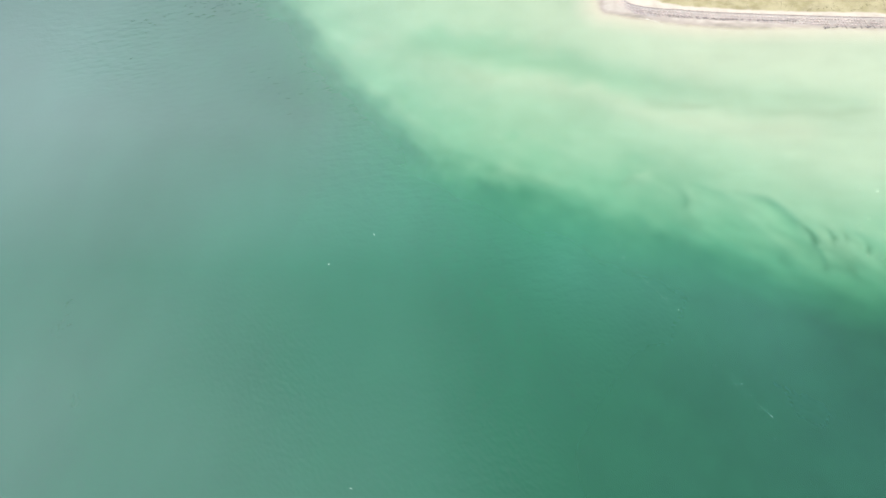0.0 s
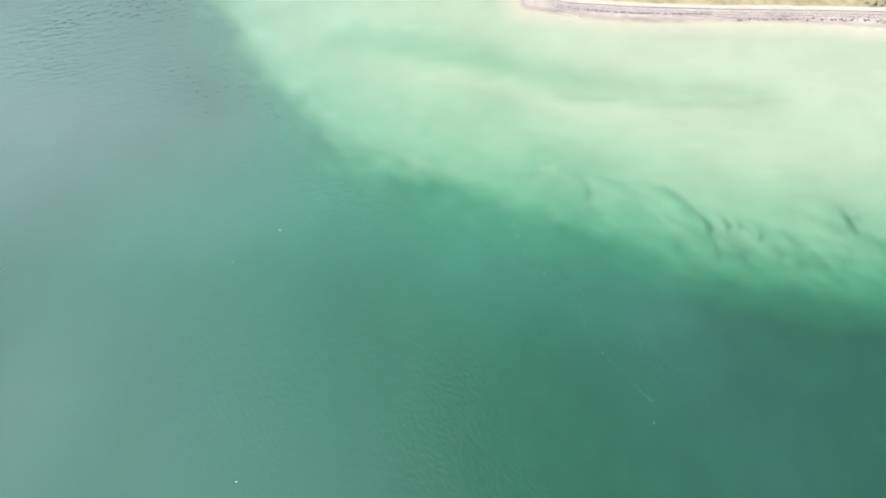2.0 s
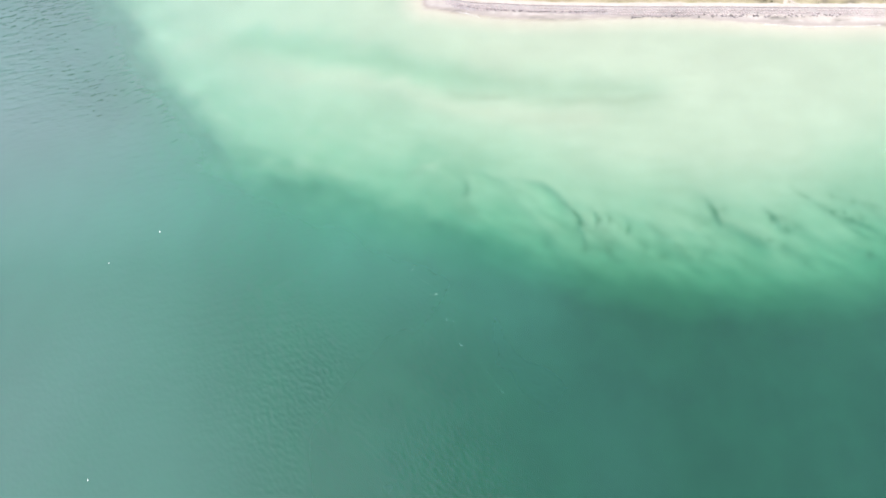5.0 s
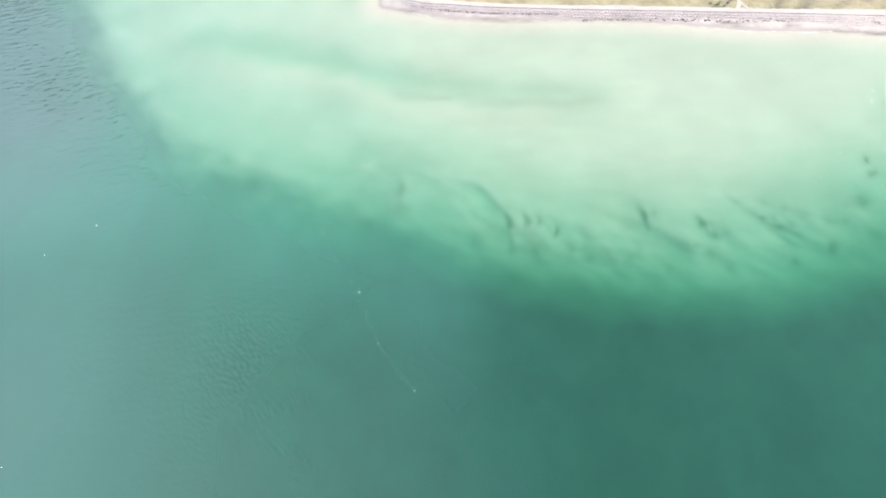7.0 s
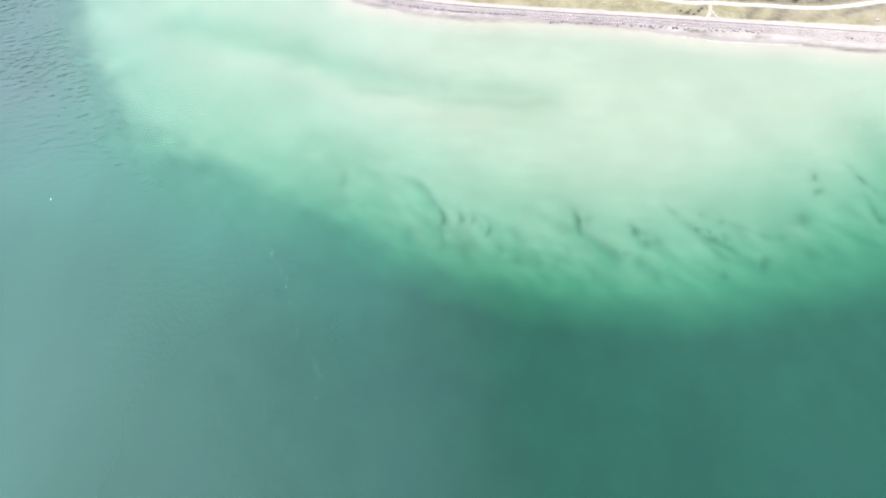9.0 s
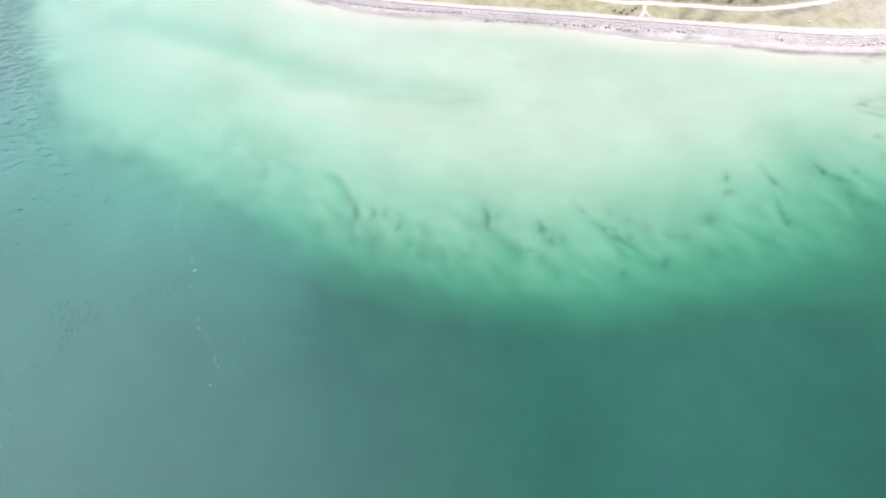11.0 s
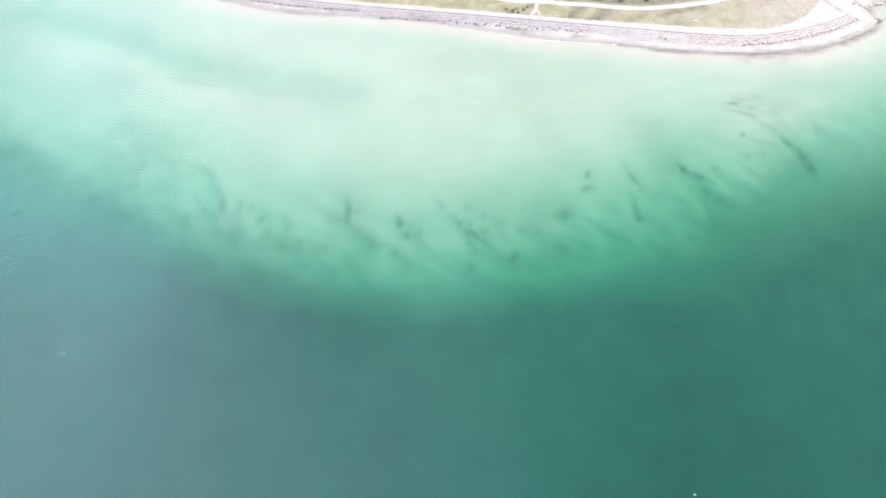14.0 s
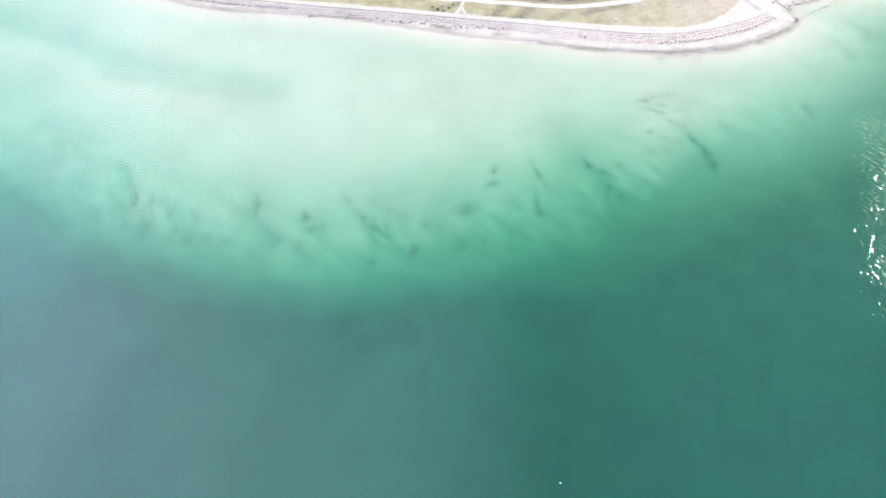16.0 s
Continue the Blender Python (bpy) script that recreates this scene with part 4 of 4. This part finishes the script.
for x, y, z in zip(tx, ty, tz):
    for _ in range(3):
        a, h, w = rng.uniform(0, 6.283), rng.uniform(0.12, 0.3), rng.uniform(0.05, 0.11)
        lean = rng.uniform(0.1, 0.35)
        d, s, b = (math.cos(a), math.sin(a)), (-math.sin(a) * w, math.cos(a) * w), len(verts)
        ox, oy = x + rng.uniform(-0.15, 0.15), y + rng.uniform(-0.15, 0.15)
        verts += [(ox - s[0], oy - s[1], z - 0.02), (ox + s[0], oy + s[1], z - 0.02), (ox + d[0] * lean, oy + d[1] * lean, z + h)]
        faces.append((b, b + 1, b + 2))
thing("dune_grass", "sparse olive and straw dune grass tufts", "grass", kind="stuff", me=mesh_of("dune_grass", verts, faces, M_TUFT, smooth=False))


def shrub(seed):
    """A low shrub: five leaning stems and a ragged crown of small leaves."""
    r = np.random.RandomState(seed)
    whole = thing("dune_shrub", "low olive shrub in the dune grass", "shrub", "shrubs on the spit")
    verts, faces = [], []
    for _ in range(260):
        a, rad = r.uniform(0, 6.283), abs(r.normal()) * 0.5
        h = max(0.05, 0.75 - 0.55 * rad + r.normal() * 0.12) * r.uniform(0.4, 1)
        c = Vector((math.cos(a) * rad, math.sin(a) * rad * 0.8, h))
        t1 = Vector(r.normal(size=3)).normalized() * r.uniform(0.06, 0.14)
        t2 = t1.cross(Vector(r.normal(size=3))).normalized() * r.uniform(0.04, 0.09)
        b = len(verts)
        verts += [tuple(c - t1), tuple(c + t2), tuple(c + t1), tuple(c - t2)]
        faces.append((b, b + 1, b + 2, b + 3))
    part("crown", mesh_of("crown", verts, faces, M_SHRUB, smooth=False), whole)
    for k in range(5):
        a = k * 1.26 + r.uniform(-0.3, 0.3)
        tip = Vector((0.4 * math.cos(a), 0.35 * math.sin(a), 0.5))
        ring = [Vector((0.03 * math.cos(j * 2.094), 0.03 * math.sin(j * 2.094), 0)) for j in range(3)]
        vs = [tuple(v - Vector((0, 0, 0.06))) for v in ring] + [tuple(tip + v * 0.35) for v in ring]
        part("stem", mesh_of("stem", vs, [(0, 1, 4, 3), (1, 2, 5, 4), (2, 0, 3, 5), (3, 4, 5)], M_SHRUB), whole)
    return whole


SHRUBS = [shrub(70 + i) for i in range(4)]
placings = []
for x, y, s in ((143.5, 132.9, 0.8), (145.2, 132.2, 0.6), (146.6, 133.6, 0.7), (141.6, 133.8, 0.6), (147.8, 134.9, 0.6), (144.4, 134.2, 0.5), (155, 140.4, 1.2), (161, 139.8, 1.1), (168.4, 139.6, 1.3), (175, 138.9, 1.1), (182, 139.2, 1.0)):
    placings.append(pose(x, y + INLAND, ground_z(x, y + INLAND), 0, 0, rng.uniform(0, 360)) @ Matrix.Scale(s, 4))
for i, m in enumerate(placings):
    if i < 4:
        SHRUBS[i].matrix_basis = m
    else:
        copied = copy_thing(SHRUBS[i % 4], m)
        copied.matrix_basis = m


pale_stone = thing("pale_stone", "pale bleached flat stone lying in the dune grass", "stone", me=stone_mesh("pale_stone", M_BLEACHED, 140, 0.5))
pale_stone.matrix_basis = pose(194.8, 131.4, ground_z(194.8, 131.4) + 0.08, 0, 0, 10) @ Matrix.Diagonal((1.1, 0.7, 0.9, 1))


# ---------------------------------------------------------------- foam
def foam_mesh(seed, size=0.135):
    r = np.random.RandomState(seed)
    bm = bmesh.new()
    n = 9
    ring = [bm.verts.new((math.cos(6.283 * k / n) * size * r.uniform(0.5, 1.3), math.sin(6.283 * k / n) * size * 0.6 * r.uniform(0.5, 1.2), 0)) for k in range(n)]
    top = bm.verts.new((0, 0, size * 0.25))
    for k in range(n):
        bm.faces.new((ring[k], ring[(k + 1) % n], top))
    me = bpy.data.meshes.new("foam_fleck")
    bm.to_mesh(me)
    bm.free()
    me.materials.append(M_FOAM)
    return me


FLECKS = [foam_mesh(80 + i) for i in range(4)]
for x, y, s in ((34.6, 60.8, 0.6), (35.5, 56.8, 0.6), (36.0, 54.4, 0.6), (36.2, 53.0, 0.6), (40.0, 48.3, 0.8), (43.2, 44.7, 0.6), (45.0, 42.2, 0.7), (49.7, 30.6, 0.8), (53.5, 26.9, 0.6), (57.3, 21.0, 0.6),
                (56.8, 17.2, 0.5), (-19.0, 60.8, 1.3), (-18.2, 7.6, 1.1), (-28.5, 52.8, 0.9), (133.9, 49.7, 0.6), (179.6, 7.6, 1.5)):
    ob = thing("foam_fleck", "small white fleck of foam drifting on the water", "foam", "foam flecks on the sea", me=FLECKS[int(rng.randint(4))])
    ob.matrix_basis = pose(x, y, 0.01, 0, 0, rng.uniform(-40, 40)) @ Matrix.Scale(s, 4)
drift_pts = resample(spline([(33.8, 63.5), (35.5, 56.8), (40.0, 48.3), (45.0, 41.6), (49.7, 30.7), (57.3, 20.5)], 1.0), 0.22)[0]
verts, faces = [], []
for p in drift_pts:
    for _ in range(int(rng.rand() < 0.6 + 0.4 * math.sin(p[1] * 0.9))):
        c, s, b = p + rng.normal(size=2) * 0.4, rng.uniform(0.008, 0.032), len(verts)
        verts += [(c[0] - s, c[1], 0.012), (c[0], c[1] - s, 0.012), (c[0] + s, c[1], 0.012), (c[0], c[1] + s, 0.016)]
        faces.append((b, b + 1, b + 2, b + 3))
thing("foam_line", "faint thin line of drifting foam bubbles", "foam", kind="stuff", me=mesh_of("foam_line", verts, faces, M_FOAM))
lapping = []
for course in ([(141, 124.7), (150, 123.4), (158, 122.5), (166, 122.2), (173, 121.9)], [(53.0, 137.2), (56.3, 135.8), (59.4, 134.1)]):
    surf = resample(spline(course, 1.0), 0.25)[0]
    verts = []
    for i, p in enumerate(surf):
        w = max(0.006, 0.02 + 0.07 * math.sin(i * 0.23) * math.sin(i * 0.037) + 0.05 * math.sin(i * 0.71) + rng.uniform(-0.02, 0.02))
        off = 0.25 * math.sin(i * 0.11)
        verts += [(p[0], p[1] + off - w, 0.012), (p[0], p[1] + off, 0.05), (p[0], p[1] + off + w, 0.03)]
    lapping.append((verts, len(surf)))
for verts, count in lapping:
    thing("surf_line", "thin white lapping surf along the beach", "foam", kind="stuff", me=mesh_of("surf_line", verts, grid_faces(count, 3), M_FOAM))

# ---------------------------------------------------------------- stones of the revetment and kerb, one by one
part("stone_facing", joined("stone_facing", STONES, placed(rest, -0.21, 5), M_STONE), revetment)["kind"] = "stuff"
for k, m in placed(near[:300], -0.15, 6):
    part("stone", STONES[k], revetment, m=m)
# a row of larger stones set proud along the toe, towards the head of the spit
pts, tan = resample(KERB[KERB[:, 0] > 206], 1.22)
toe = [(int(rng.randint(8)), p + np.array([tn[1], -tn[0]]) * (toe_width(p[0]) - 0.75 + rng.uniform(-0.1, 0.1)), math.degrees(math.atan2(tn[1], tn[0])) + rng.uniform(-10, 10), rng.uniform(0.72, 0.86)) for p, tn in zip(pts, tan)]
for k, m in placed(toe, 0.12, 8):
    part("toe_stone", STONES[k], revetment, m=m)
kerb = thing("kerb", "low weathered stone kerb along the promenade", "kerb", kind="structure")
KERB_ME = kerb_mesh()
pts, tan = resample(KERB, 1.16)
zk = terrain(pts[:, 0], pts[:, 1])[0]
for p, tn, z in zip(pts, tan, zk):
    part("kerb_stone", KERB_ME, kerb, m=pose(p[0], p[1], z - 0.23 + rng.uniform(-0.02, 0.02), 0, 0, math.degrees(math.atan2(tn[1], tn[0])) + rng.uniform(-1, 1)))
